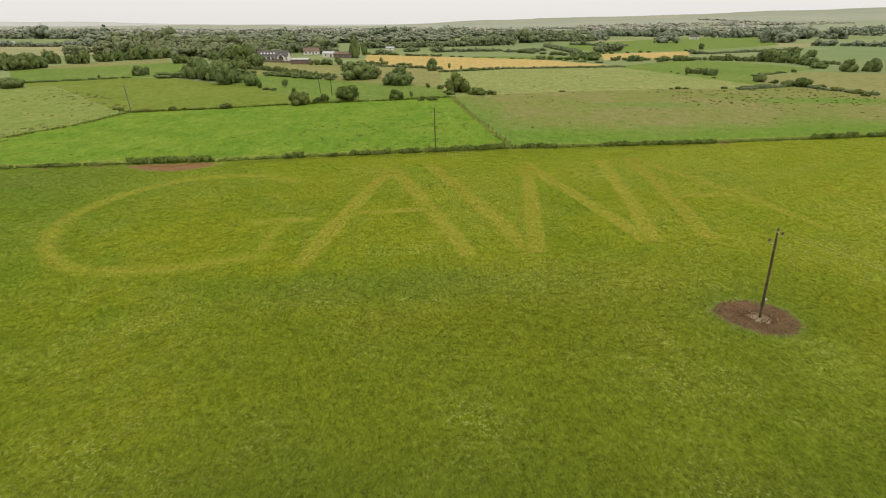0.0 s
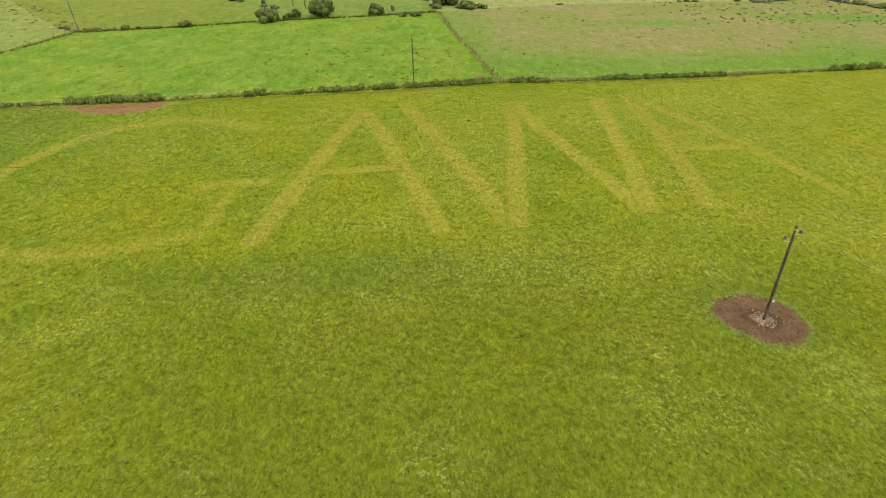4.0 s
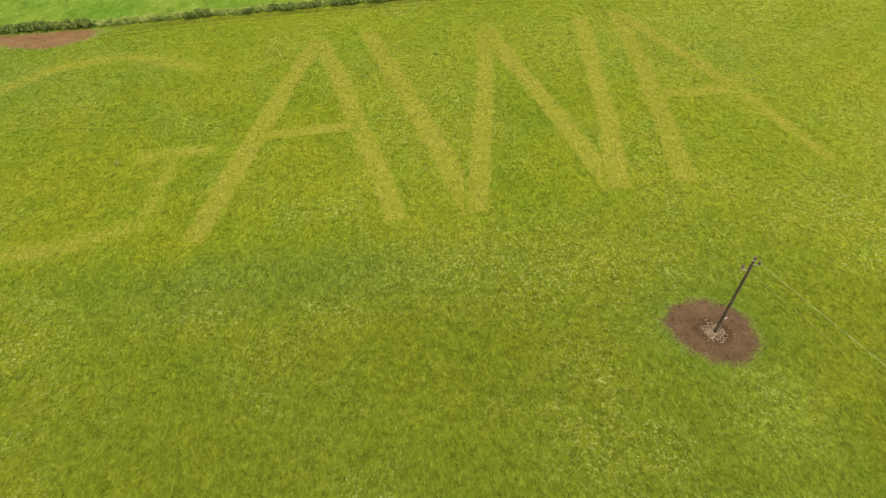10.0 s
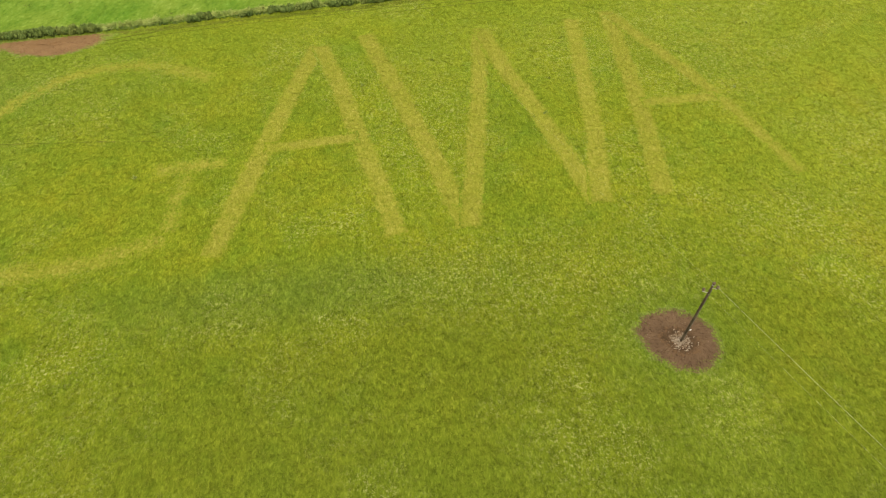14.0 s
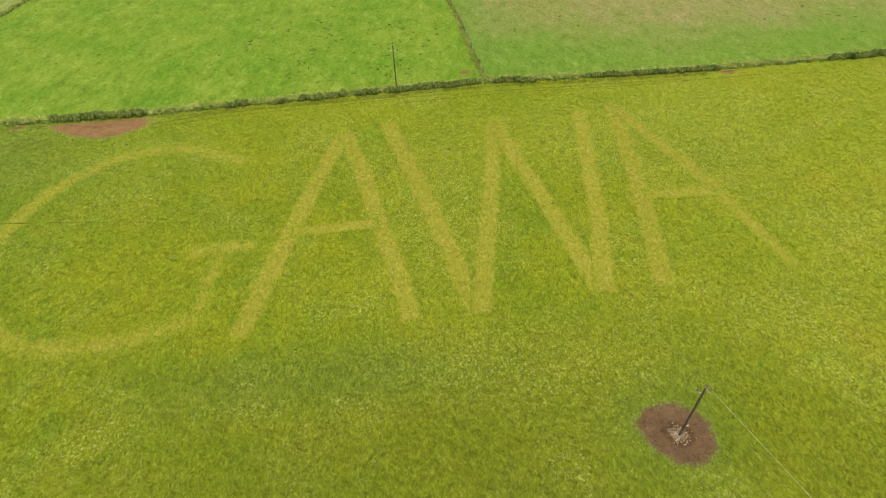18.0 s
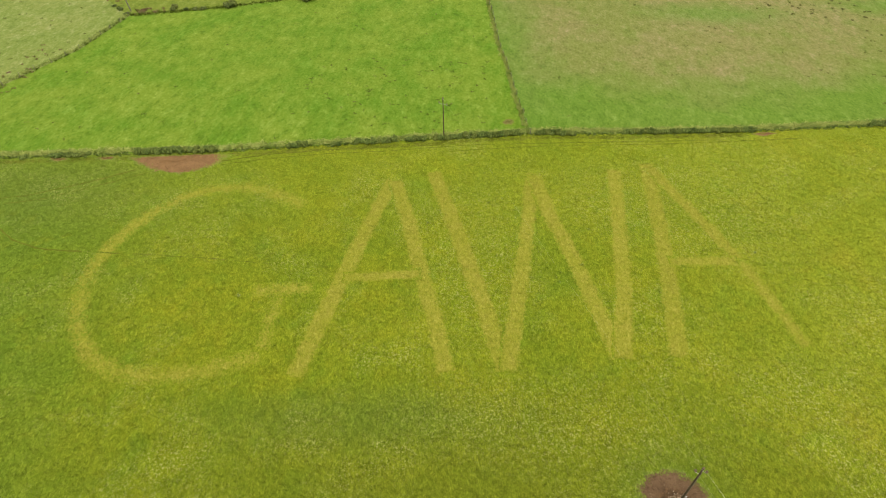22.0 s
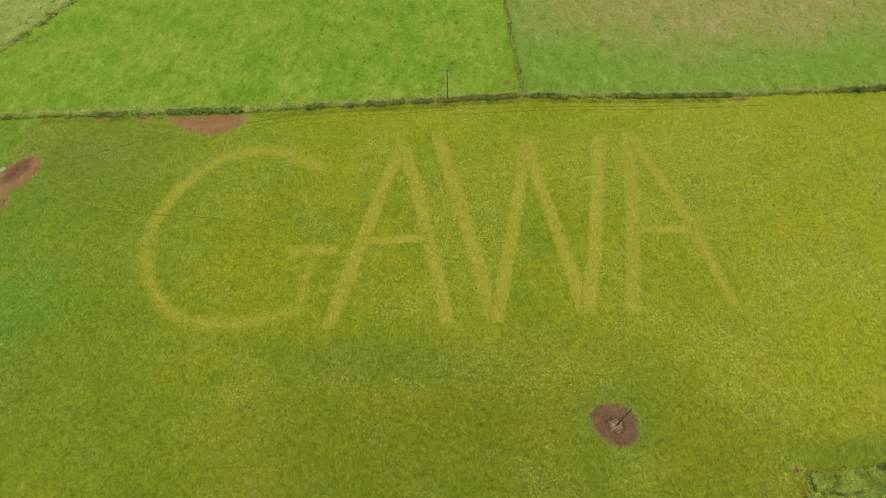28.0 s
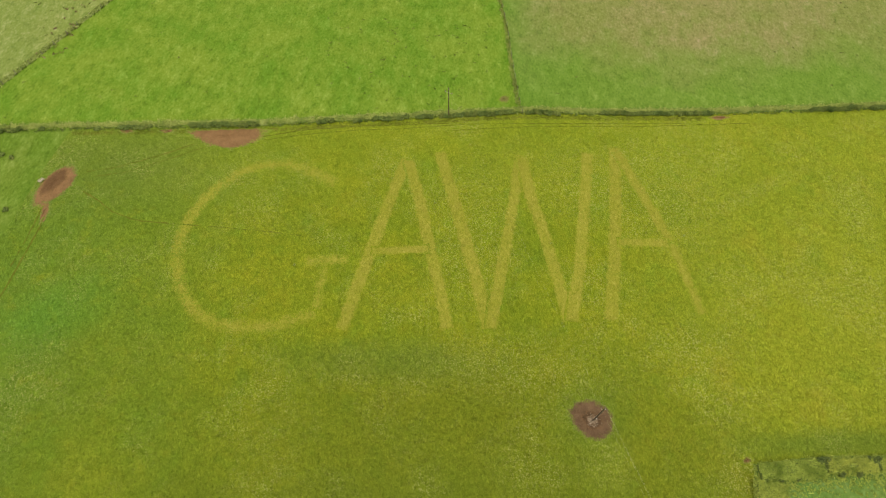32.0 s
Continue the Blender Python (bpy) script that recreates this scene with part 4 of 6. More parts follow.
tagged(new("grass_strip", sheet("grass_strip", verts, faces, rim, "worn", 0.34)), "uneven grass along the hedge foot, with the shade there put into its colour", "grass", kind="structure")

# the meadow's standing grass, taller than the mown strips
def sward():
    r = np.random.default_rng(41)
    x, y = r.uniform(-100, 104, 215000), r.uniform(28, 124, 215000)
    keep = inside(x, y, MEADOW)
    for strips in LETTERS.values():
        for line, width, level in strips:
            keep &= (near_line(x, y, line) > width * 0.36 + r.normal(0, 0.24, len(x))) | (r.uniform(0, 1, len(x)) < 0.45 - 0.45 * level)
    for outline, r_in, odds in [(o, *k) for o in (POLE_PATCH, HEDGE_PATCH, GATE_PATCH) for k in ((1.02, 0.45), (0.92, 0.3), (0.8, 0.01))]:
        keep &= ~inside(x, y, grown(outline, r_in)) | (r.uniform(0, 1, len(x)) < odds)
    for line, width, _ in TRACKS:
        keep &= near_line(x, y, line) > width / 2 + 0.02
    keep &= r.uniform(0, 1, len(x)) < np.clip((y - 20) / 36, 0.3, 1.0)
    return x[keep], y[keep]


gx, gy = sward()
tagged(new("meadow_grass", blade_mesh("meadow_grass", gx, gy, land(gx, gy), 5, 0.115, 0.026, 2.3, "blades", 42)),
       "olive green uncut meadow grass with pale seed heads", "grass", kind="stuff")
r = np.random.default_rng(43)
wx, wy = r.uniform(-64, 104, 110000), r.uniform(26, 74, 110000)
keep = inside(wx, wy, MEADOW) & (r.uniform(0, 1, len(wx)) < np.clip((74 - wy) / 30, 0.0, 1.0)) & ~inside(wx, wy, grown(POLE_PATCH, 1.02))
wx, wy = wx[keep], wy[keep]
tagged(new("tall_grass", blade_mesh("tall_grass", wx, wy, land(wx, wy), 4, 0.12, 0.017, 2.6, "blades", 44)), "wispy grass lying over in pale combed tufts", "grass", kind="stuff")

# ---------------------------------------------------------------- leaves, trees and hedges
def crown_arrays(seed, lobes, leaves, leaf, low=0.1, spread=0.62, fine=1):
    """A crown two wide and one high: dark inner lobes with leaf clumps standing out of them. Returns corners and triangles."""
    r = np.random.default_rng(seed)
    ico = bmesh.new()
    bmesh.ops.create_icosphere(ico, subdivisions=fine, radius=1.0)
    iv = np.array([tuple(v.co) for v in ico.verts])
    it = np.array([[v.index for v in f.verts] for f in ico.faces])
    ico.free()
    verts, tris, n = [], [], 0
    spots = []
    for k in range(lobes):
        a = 2.4 * k + r.uniform(-0.4, 0.4)
        f = (k + 0.5) / lobes
        d = spread * math.sqrt(f) * r.uniform(0.8, 1.1)
        rad = r.uniform(0.26, 0.44)
        top = 1.0 - 0.55 * d * d
        zc = r.uniform(low + rad * 0.5, max(low + rad * 0.6, top - rad * 0.5))
        if k == 0:
            zc, d = 0.66, 0.1
        spots.append((d * math.cos(a), d * math.sin(a), zc, rad))
    for x, y, z, rad in spots:
        v = iv * (rad * 0.84) * (1 + 0.12 * r.normal(0, 1, (len(iv), 1)).clip(-1, 1))
        v[:, 2] *= 0.8
        verts.append(v + (x, y, z))
        tris.append(it + n)
        n += len(v)
    pick = r.integers(0, lobes, leaves)
    s = np.array(spots)[pick]
    d = r.normal(0, 1, (leaves, 3))
    d /= np.linalg.norm(d, axis=1, keepdims=True)
    c = s[:, :3] + d * (s[:, 3:] * r.uniform(0.80, 1.12, (leaves, 1))) * (1, 1, 0.85)
    c[:, 2] = c[:, 2].clip(0.02, 1.02)
    t = np.cross(d, r.normal(0, 1, (leaves, 3)))
    t /= np.linalg.norm(t, axis=1, keepdims=True)
    b = np.cross(d, t) + d * r.normal(0, 0.5, (leaves, 1))
    size = leaf * r.uniform(0.6, 1.4, (leaves, 1))
    q = np.stack([c - t * size, c + b * size * 0.9, c + t * size, c - b * size * 0.9], 1)
    verts.append(q.reshape(-1, 3))
    base = n + 4 * np.arange(leaves)[:, None]
    tris += [base + (0, 1, 2), base + (0, 2, 3)]
    return np.concatenate(verts), np.concatenate(tris)


CROWNS = [crown_arrays(60 + k, 14 + k % 4, 900, 0.075) for k in range(5)]
LOW_CROWNS = [crown_arrays(70 + k, 13 + k, 460, 0.098, 0.0, 0.66) for k in range(4)]
BROAD_CROWNS = [crown_arrays(50 + k, 17 + k, 1900, 0.056, 0.0, 0.66, 2) for k in range(4)]
TALL_CROWNS = [crown_arrays(80 + k, 16, 1600, 0.07, 0.0, 0.5, 2) for k in range(2)]
FAR_CROWNS = [crown_arrays(96 + k, 9, 80, 0.14, 0.0, 0.68) for k in range(6)]
FAINT_CROWNS = [crown_arrays(36 + k, 4, 14, 0.2, 0.0, 0.7) for k in range(6)]
SMALL_CROWNS = [crown_arrays(90 + k, 13, 190, 0.098, 0.0, 0.66) for k in range(6)]
MESHES = {}


def crown_mesh(kind, k, material):
    key = (kind, k, material)
    if key not in MESHES:
        v, t = {"tree": CROWNS, "bush": LOW_CROWNS, "broad": BROAD_CROWNS, "tall": TALL_CROWNS}[kind][k]
        MESHES[key] = tri_mesh("crown", v, t, material)
        MESHES[key].shade_smooth()
    return MESHES[key]


def trunk_mesh():
    if "trunk" not in MESHES:
        limbs = [rod((0, 0, -0.02), (0.01, 0.0, 0.62), 0.05, 0.025, 8, 4, 0.08)]
        for k in range(5):
            a = 1.3 * k
            limbs.append(rod((0.005, 0, 0.22 + 0.07 * k), (0.42 * math.cos(a), 0.42 * math.sin(a), 0.5 + 0.06 * k), 0.022, 0.008, 6, 2))
        bm = joined(*limbs)
        me = bpy.data.meshes.new("trunk")
        bm.to_mesh(me)
        bm.free()
        me.materials.append(M["bark"])
        MESHES["trunk"] = me
    return MESHES["trunk"]


def plant(x, y, h, w, kind="tree", material="leaf", name=None, label="", category="", group="", turn=None):
    """A tree or bush of that height and width, standing on the land."""
    if kind == "bush" and w >= 4.5 and y < 330:
        kind = "broad"
    k = int(rng.integers(0, {"broad": 4, "tree": 5, "bush": 4, "tall": 2}[kind]))
    name = name or ("bush" if kind in ("bush", "broad") else "tree")
    thing = empty(name, x, y, float(land(x, y)) - 0.03, float(rng.uniform(0, 360)) if turn is None else turn)
    thing.scale = (w / 2, w / 2, h)
    part("trunk", trunk_mesh(), "bark", thing)
    up = 0.16 if kind == "tree" else 0.0
    crown = part("crown", crown_mesh(kind, k, material), material, thing)
    crown.matrix_basis = Matrix.LocRotScale((0, 0, up), None, (1, 1, 1 - up))
    return tagged(thing, label or ("round leafy green tree standing among hedges" if kind not in ("bush", "broad") else "dense dark green bush on a field boundary"),
                  category or ("bush" if kind in ("bush", "broad") else "tree"), group)


BUSHES_MID = [(-38.5, 170.6, 3.4, 6.8), (-26.1, 178.7, 4.6, 7.6), (-32.4, 176.4, 2.4, 3.4), (-34.5, 175.0, 1.6, 3.0), (-32.3, 245.9, 7.3, 16.0), (-14.2, 223.1, 6.7, 12.8),
              (7.6, 199.4, 6.0, 9.5), (13.8, 193.1, 2.1, 7.0), (18.4, 193.0, 1.3, 4.0), (-11.8, 181.1, 3.0, 4.8), (-68.5, 220.2, 4.8, 6.7), (-63.0, 212.6, 2.1, 2.0),
              (-56.9, 163.3, 1.5, 4.0), (-70.4, 161.5, 0.9, 2.1), (-27.0, 250.8, 4.6, 8.4), (-4.0, 178.9, 1.3, 3.4), (-0.6, 179.4, 1.2, 3.7), (-2.8, 213.2, 1.8, 2.0),
              (-47.7, 200.4, 1.5, 1.6)]
BUSHES_EAST = [(119.1, 269.8, 2.5, 5.2), (121.5, 263.8, 2.6, 6.3), (126.2, 230.8, 3.2, 4.8), (128.1, 224.3, 1.6, 3.0), (128.7, 216.3, 2.0, 5.2), (131.5, 212.5, 3.3, 6.1),
               (134.0, 207.1, 1.4, 5.1), (136.0, 201.0, 1.2, 5.0), (137.6, 194.0, 1.3, 5.5), (135.6, 186.6, 1.2, 4.0), (141.0, 180.0, 1.2, 4.0), (113.5, 209.9, 1.0, 5.0),
               (118.5, 213.5, 1.1, 5.0), (108.5, 207.4, 1.0, 5.0), (166.0, 274.8, 1.5, 3.2), (96.4, 366.3, 4.6, 12.3), (122.3, 359.9, 3.3, 7.6), (138.7, 359.3, 2.9, 6.9),
               (169.1, 363.8, 2.0, 5.2), (193.1, 298.4, 3.0, 8.6), (84.4, 206.6, 0.9, 2.4), (101.0, 207.6, 0.8, 3.0)]
TREES_MID = [(-7.2, 183.6, 2.2, 1.4), (-54.3, 214.2, 3.1, 2.7), (-33.2, 344.1, 3.1, 2.6), (5.9, 299.8, 2.7, 1.7), (11.6, 288.8, 2.4, 1.4), (-51.1, 251.4, 3.0, 1.9),
             (85.4, 372.5, 3.4, 1.8), (-2.6, 289.2, 5.8, 6.1), (140.8, 476.0, 6.0, 5.5), (131.8, 476.5, 5.2, 5.5), (113.8, 371.5, 2.7, 2.9), (219.2, 492.6, 6.2, 5.7)]
TREES_WEST = [(-153.4, 214.3, 3.7, 9.2), (-136.6, 270.1, 3.4, 3.9), (-127.7, 261.2, 4.3, 2.5), (-116.7, 253.4, 2.3, 9.7), (-109.4, 254.0, 3.0, 7.2), (-101.1, 249.4, 7.8, 10.6),
              (-88.8, 242.9, 7.6, 12.6), (-79.2, 232.7, 5.6, 8.8), (-148.8, 347.7, 5.3, 13.4), (-222.9, 306.1, 7.4, 11.7), (-211.2, 304.0, 8.4, 11.6), (-209.8, 311.6, 6.4, 7.4),
              (-141.6, 248.3, 1.8, 1.4), (-164.0, 222.0, 3.0, 7.0), (-171.0, 226.0, 3.4, 8.0)]
for x, y, h, w in BUSHES_MID + BUSHES_EAST:
    plant(x, y, h, w, "bush", "leaf_dark" if y < 215 else "leaf", group="bushes on the field boundaries")
for x, y, h, w in TREES_MID + TREES_WEST:
    plant(x, y, h, w, "bush" if w > 0.95 * h else "tree", "leaf", group="trees on the field boundaries")
plant(-56.6, 396.2, 15.2, 9.1, "tall", "leaf", label="tall dark poplar tree beside the farm buildings")
plant(-54.9, 432.0, 8.9, 5.8, "tall", "leaf", label="slender tall tree behind the farm buildings")

# boundary hedges beyond the bright field: low bushes along their lines
def low_hedge(line, step, h, w, gap, seed, material="leaf_dark", group="low field hedge"):
    r = np.random.default_rng(seed)
    p = np.array(line, float)
    s = np.concatenate([[0], np.cumsum(np.hypot(*np.diff(p, axis=0).T))])
    at = 0.0
    while at < s[-1]:
        if r.uniform() > gap:
            k = r.uniform(0.7, 1.3)
            plant(float(np.interp(at, s, p[:, 0])) + r.normal(0, 0.3), float(np.interp(at, s, p[:, 1])) + r.normal(0, 0.3), h * k, w * r.uniform(0.8, 1.3), "bush", material,
                  "hedge_bush", "low scrubby green hedge bush in a field boundary", "bush", group)
        at += step * r.uniform(0.7, 1.3)


low_hedge(NORTHEAST[:6], 5.0, 0.45, 2.2, 0.72, 401)
low_hedge([(-91.0, 165.0), (-79.5, 156.0), (-60.0, 162.5)], 3.0, 0.7, 1.8, 0.5, 402)
low_hedge([(-50.0, 246.3), (-90.5, 275.0)], 4.0, 2.0, 5.0, 0.1, 403, "leaf")
low_hedge([(-50.0, 246.3), (-40.0, 240.0)], 4.0, 2.0, 4.0, 0.1, 404, "leaf")
low_hedge([(-165.0, 230.0), (-131.4, 253.0)], 1.9, 0.7, 3.0, 0.0, 405, "leaf")
low_hedge([(36.0, 299.0), (98.8, 315.0)], 3.0, 0.7, 4.0, 0.1, 406, "leaf")
low_hedge([(1.6, 280.0), (36.0, 299.0)], 3.0, 0.9, 4.0, 0.1, 407, "leaf")
low_hedge([(138.2, 256.0), (190.8, 294.7)], 6.0, 1.0, 3.5, 0.3, 408, "leaf")
low_hedge([(121.7, 222.0), (104.7, 290.0)], 6.0, 0.6, 2.0, 0.5, 409, "leaf")
low_hedge([(-63.6, 212.4), (-40.0, 190.0)], 5.0, 0.8, 3.0, 0.5, 410, "leaf")
low_hedge([(5.5, 187.0), (1.8, 213.2)], 4.0, 1.2, 3.0, 0.3, 411, "leaf")
low_hedge([(-46.0, 348.0), (-10.0, 318.0)], 4.0, 1.4, 4.5, 0.2, 412, "leaf")
low_hedge([(9.1, 409.0), (-54.0, 442.0)], 6.0, 1.6, 6.0, 0.1, 413, "leaf")
low_hedge([(9.1, 409.0), (65.9, 375.0), (96.0, 340.0)], 6.0, 0.9, 5.0, 0.35, 414, "leaf")
low_hedge([(66.0, 378.0), (96.0, 370.0), (98.0, 411.0), (60.0, 470.0)], 5.0, 2.2, 6.0, 0.2, 415, "leaf")
low_hedge([(103.0, 364.0), (205.0, 372.0)], 6.0, 2.0, 6.0, 0.15, 416, "leaf")
low_hedge([(120.0, 443.0), (205.0, 486.0)], 7.0, 1.6, 4.0, 0.5, 417, "leaf")

# the hedge at the end of the meadow: a dry grassy bank with dark bushes at intervals
verts, faces, _ = ribbon([(x, y + 0.85) for x, y in HEDGE[2:11]], 1.15, 0.0, 0.22, 0.7, 421, 6, 0.25)
tagged(new("hedge_bank", mesh_of("hedge_bank", verts, faces, "bank")), "low bank of dry pale grass behind the hedge", "bank", kind="structure")
hp = np.array(HEDGE)
hs = np.concatenate([[0], np.cumsum(np.hypot(*np.diff(hp, axis=0).T))])


def on_hedge(x):
    return float(np.interp(x, hp[:, 0], hp[:, 1]))


CLUMPS = [(-92.0, -84.0, 0.6), (-81.5, -80.0, 0.5), (-70.5, -69.0, 0.5), (-65.6, -58.5, 0.55), (-51.5, -37.5, 1.0), (-26.0, -21.5, 0.85), (-18.6, -15.8, 0.7), (-14.6, -6.6, 0.8),
          (-5.6, -1.6, 0.85), (-1.0, 14.8, 0.85), (17.0, 24.6, 0.8), (32.5, 57.0, 0.75), (76.5, 88.0, 0.95), (89.5, 104.0, 0.95)]
for x0, x1, h in CLUMPS:
    x = x0 + 0.8
    while x < x1 - 0.6:
        w = rng.uniform(1.2, 1.8)
        ob = plant(x, on_hedge(x) - 0.1 + rng.normal(0, 0.14), h * rng.uniform(1.0, 1.5), w, "bush", "leaf_hedge", "hedge_bush",
                   "low dark green hedge bush at the meadow's edge", "bush", "hedge along the meadow", 8.0)
        ob.scale.y *= 0.8
        x += w * 0.58
r = np.random.default_rng(431)
n = 6500
bx = r.uniform(-99, 104, n)
by = np.interp(bx, hp[:, 0], hp[:, 1]) + 0.8 + r.normal(0, 0.36, n)
n = 1700
ux = r.uniform(-99, 104, n)
uy = np.interp(ux, hp[:, 0], hp[:, 1]) - 0.15 + r.normal(0, 0.22, n)
tagged(new("hedge_undergrowth", blade_mesh("hedge_undergrowth", ux, uy, land(ux, uy), 6, 0.27, 0.05, 1.1, "leaf_hedge", 434)), "dark nettles and grass growing between the hedge bushes", "undergrowth", kind="stuff")
tagged(new("bank_grass", blade_mesh("bank_grass", bx, by, land(bx, by) + 0.12, 6, 0.30, 0.05, 1.6, "bank_blade", 432)), "rank pale grass and weeds on the hedge bank", "grass", kind="stuff")

# the clipped hedge round the corner field
def clipped_hedge(line, width, height, seed):
    """One length of thick flat-topped hedge: a solid core with leaves all over it."""
    r = np.random.default_rng(seed)
    (x0, y0), (x1, y1) = line
    ln = math.hypot(x1 - x0, y1 - y0)
    dx, dy = (x1 - x0) / ln, (y1 - y0) / ln
    thing = empty("clipped_hedge")
    bm = bmesh.new()
    n = max(3, int(ln / 0.8))
    loops = []
    for i in range(n + 1):
        f = i / n
        row = []
        for off, up in ((-0.5, -0.05), (-0.46, 0.5), (-0.36, 0.66), (0.0, 0.70), (0.36, 0.66), (0.46, 0.5), (0.5, -0.05)):
            o = off * width + r.normal(0, 0.07)
            x, y = x0 + dx * ln * f - dy * o, y0 + dy * ln * f + dx * o
            row.append(bm.verts.new(on_land(x, y, up * height + r.normal(0, 0.05))))
        loops.append(row)
    for a, b in zip(loops, loops[1:]):
        for j in range(6):
            bm.faces.new((a[j], b[j], b[j + 1], a[j + 1]))
    bm.faces.new(loops[0])
    bm.faces.new(list(reversed(loops[-1])))
    bmesh.ops.recalc_face_normals(bm, faces=bm.faces[:])
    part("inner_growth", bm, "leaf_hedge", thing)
    m = int(ln * width * 120)
    s, o = r.uniform(0, ln, m), r.uniform(-0.56, 0.56, m)
    side = np.abs(o) > 0.44
    up = np.where(side, r.uniform(0.05, 0.7, m), 0.68) * height + r.normal(0, 0.06, m)
    x, y = x0 + dx * s - dy * o * width, y0 + dy * s + dx * o * width
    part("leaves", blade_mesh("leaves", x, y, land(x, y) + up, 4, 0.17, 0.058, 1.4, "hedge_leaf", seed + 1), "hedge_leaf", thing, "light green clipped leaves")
    return tagged(thing, "thick clipped light green hedge at the field corner", "hedge", "clipped hedges")


clipped_hedge([(54.3, 47.7), (64.0, 49.2)], 2.2, 1.1, 441)
clipped_hedge([(64.5, 49.5), (72.0, 50.5)], 1.7, 1.1, 443)
clipped_hedge([(72.5, 50.6), (84.0, 52.0)], 1.7, 1.1, 445)
clipped_hedge([(55.6, 46.4), (55.2, 38.0)], 4.4, 1.1, 447)
clipped_hedge([(84.5, 52.1), (100.0, 54.0)], 1.7, 1.1, 449)
r = np.random.default_rng(451)
n = 26000
sx, sy = r.uniform(53.5, 90, n), r.uniform(37, 54, n)
keep = inside(sx, sy, CORNER + [(165.0, -40.0)]) & (near_line(sx, sy, CORNER) < 2.0 + np.abs(r.normal(0, 2.0, n)))
sx, sy = sx[keep], sy[keep]
tagged(new("weeds", blade_mesh("weeds", sx, sy, land(sx, sy), 6, 0.18, 0.055, 1.4, "hedge_leaf", 452)), "rank weeds and brambles along the inside of the hedge", "weeds", kind="stuff")
for x, y, h in ((64.3, 49.4, 1.0), (72.2, 50.6, 1.1), (66.6, 48.9, 0.8), (75.5, 50.0, 0.8), (69.3, 49.2, 0.7), (78.4, 50.4, 0.8), (60.0, 47.8, 0.7), (63.6, 50.2, 1.3), (64.6, 50.3, 1.2), (71.6, 51.2, 1.2), (72.6, 51.3, 1.2), (55.2, 47.0, 1.0), (56.8, 45.6, 0.9), (55.0, 44.2, 1.0), (57.0, 43.0, 0.9),
                (55.4, 41.6, 1.0), (57.4, 47.2, 0.8), (58.6, 48.2, 0.9)):
    plant(x, y, h, 1.5, "bush", "leaf_dark", "hedge_bush", "dark bramble bush growing out of the hedge", "bush", "brambles in the hedge")

# ---------------------------------------------------------------- fences
POST = joined(rod((0, 0, -0.3), (0.01, 0, 1.08), 0.055, 0.05, 7, 2, 0.05))
post_mesh = bpy.data.meshes.new("post")
POST.to_mesh(post_mesh)
POST.free()
post_mesh.materials.append(M["post"])


def wire_mesh(points, radius, material, sides=5):
    """A thin cable through the points."""
    verts, faces = [], []
    p = [Vector(q) for q in points]
    for i, q in enumerate(p):
        t = (p[min(i + 1, len(p) - 1)] - p[max(i - 1, 0)]).normalized()
        a = t.orthogonal().normalized()
        b = t.cross(a)
        verts += [q + (a * math.cos(k * 2 * math.pi / sides) + b * math.sin(k * 2 * math.pi / sides)) * radius for k in range(sides)]
    for i in range(len(p) - 1):
        for k in range(sides):
            faces.append((i * sides + k, i * sides + (k + 1) % sides, (i + 1) * sides + (k + 1) % sides, (i + 1) * sides + k))
    return mesh_of("wire", verts, faces, material)


def fence(line, step, label, seed):
    r = np.random.default_rng(seed)
    p = np.array(line, float)
    s = np.concatenate([[0], np.cumsum(np.hypot(*np.diff(p, axis=0).T))])
    n = max(2, int(s[-1] / step))
    thing = empty("wire_fence")
    spots = []
    for i in range(n + 1):
        x, y = (float(np.interp(s[-1] * i / n, s, p[:, c])) for c in (0, 1))
        x, y = x + r.normal(0, 0.06), y + r.normal(0, 0.06)
        ob = part("post", post_mesh, "post", thing)
        ob.matrix_basis = Matrix.LocRotScale(on_land(x, y), Euler((r.normal(0, 0.05), r.normal(0, 0.05), r.uniform(0, 6))), None)
        spots.append((x, y))
    for h in (0.35, 0.7, 1.0):
        part("wire", wire_mesh([on_land(x, y, h) for x, y in spots], 0.003, "wire", 4), "wire", thing)
    return tagged(thing, label, "fence")


fence(MID, 3.2, "old post and wire fence between two pastures", 461)
fence(NORTHWEST, 3.5, "post and wire fence along the rough pasture", 462)


def verge(line, n, spread, material, label, seed, length=0.35, width=0.05):
    """Rank growth along a fence."""
    r = np.random.default_rng(seed)
    p = np.array(line, float)
    s = np.concatenate([[0], np.cumsum(np.hypot(*np.diff(p, axis=0).T))])
    at = r.uniform(0, s[-1], n)
    x, y = (np.interp(at, s, p[:, c]) + r.normal(0, spread, n) for c in (0, 1))
    tagged(new("verge_grass", blade_mesh("verge_grass", x, y, land(x, y), 6, length, width, 0.8, material, seed + 1)), label, "grass", kind="stuff")


verge(MID, 90, 0.14, "dark_grass", "dark rank growth along the fence ditch", 471, 0.45)
verge([(x - 0.35, y) for x, y in MID], 900, 0.25, "bank_blade", "pale dry grass along the fence", 473)
verge(NORTHWEST, 170, 0.12, "dark_grass", "dark rank grass along the fence", 475)
verge([(x - 0.8, y + 0.2) for x, y in NORTHWEST], 900, 0.4, "bank_blade", "pale dry grass along the fence", 477)
verge(NORTH, 800, 0.35, "dark_grass", "dark growth along the field ditch", 483, 0.5, 0.07)
for line in (MID,):
    verts, faces, _ = ribbon(line, 0.08, 0.02, 0.12, 0.8, 490, 2)
    tagged(new("ditch", mesh_of("ditch", verts, faces, "dark_grass")), "dark overgrown ditch between two fields", "ditch", kind="structure")

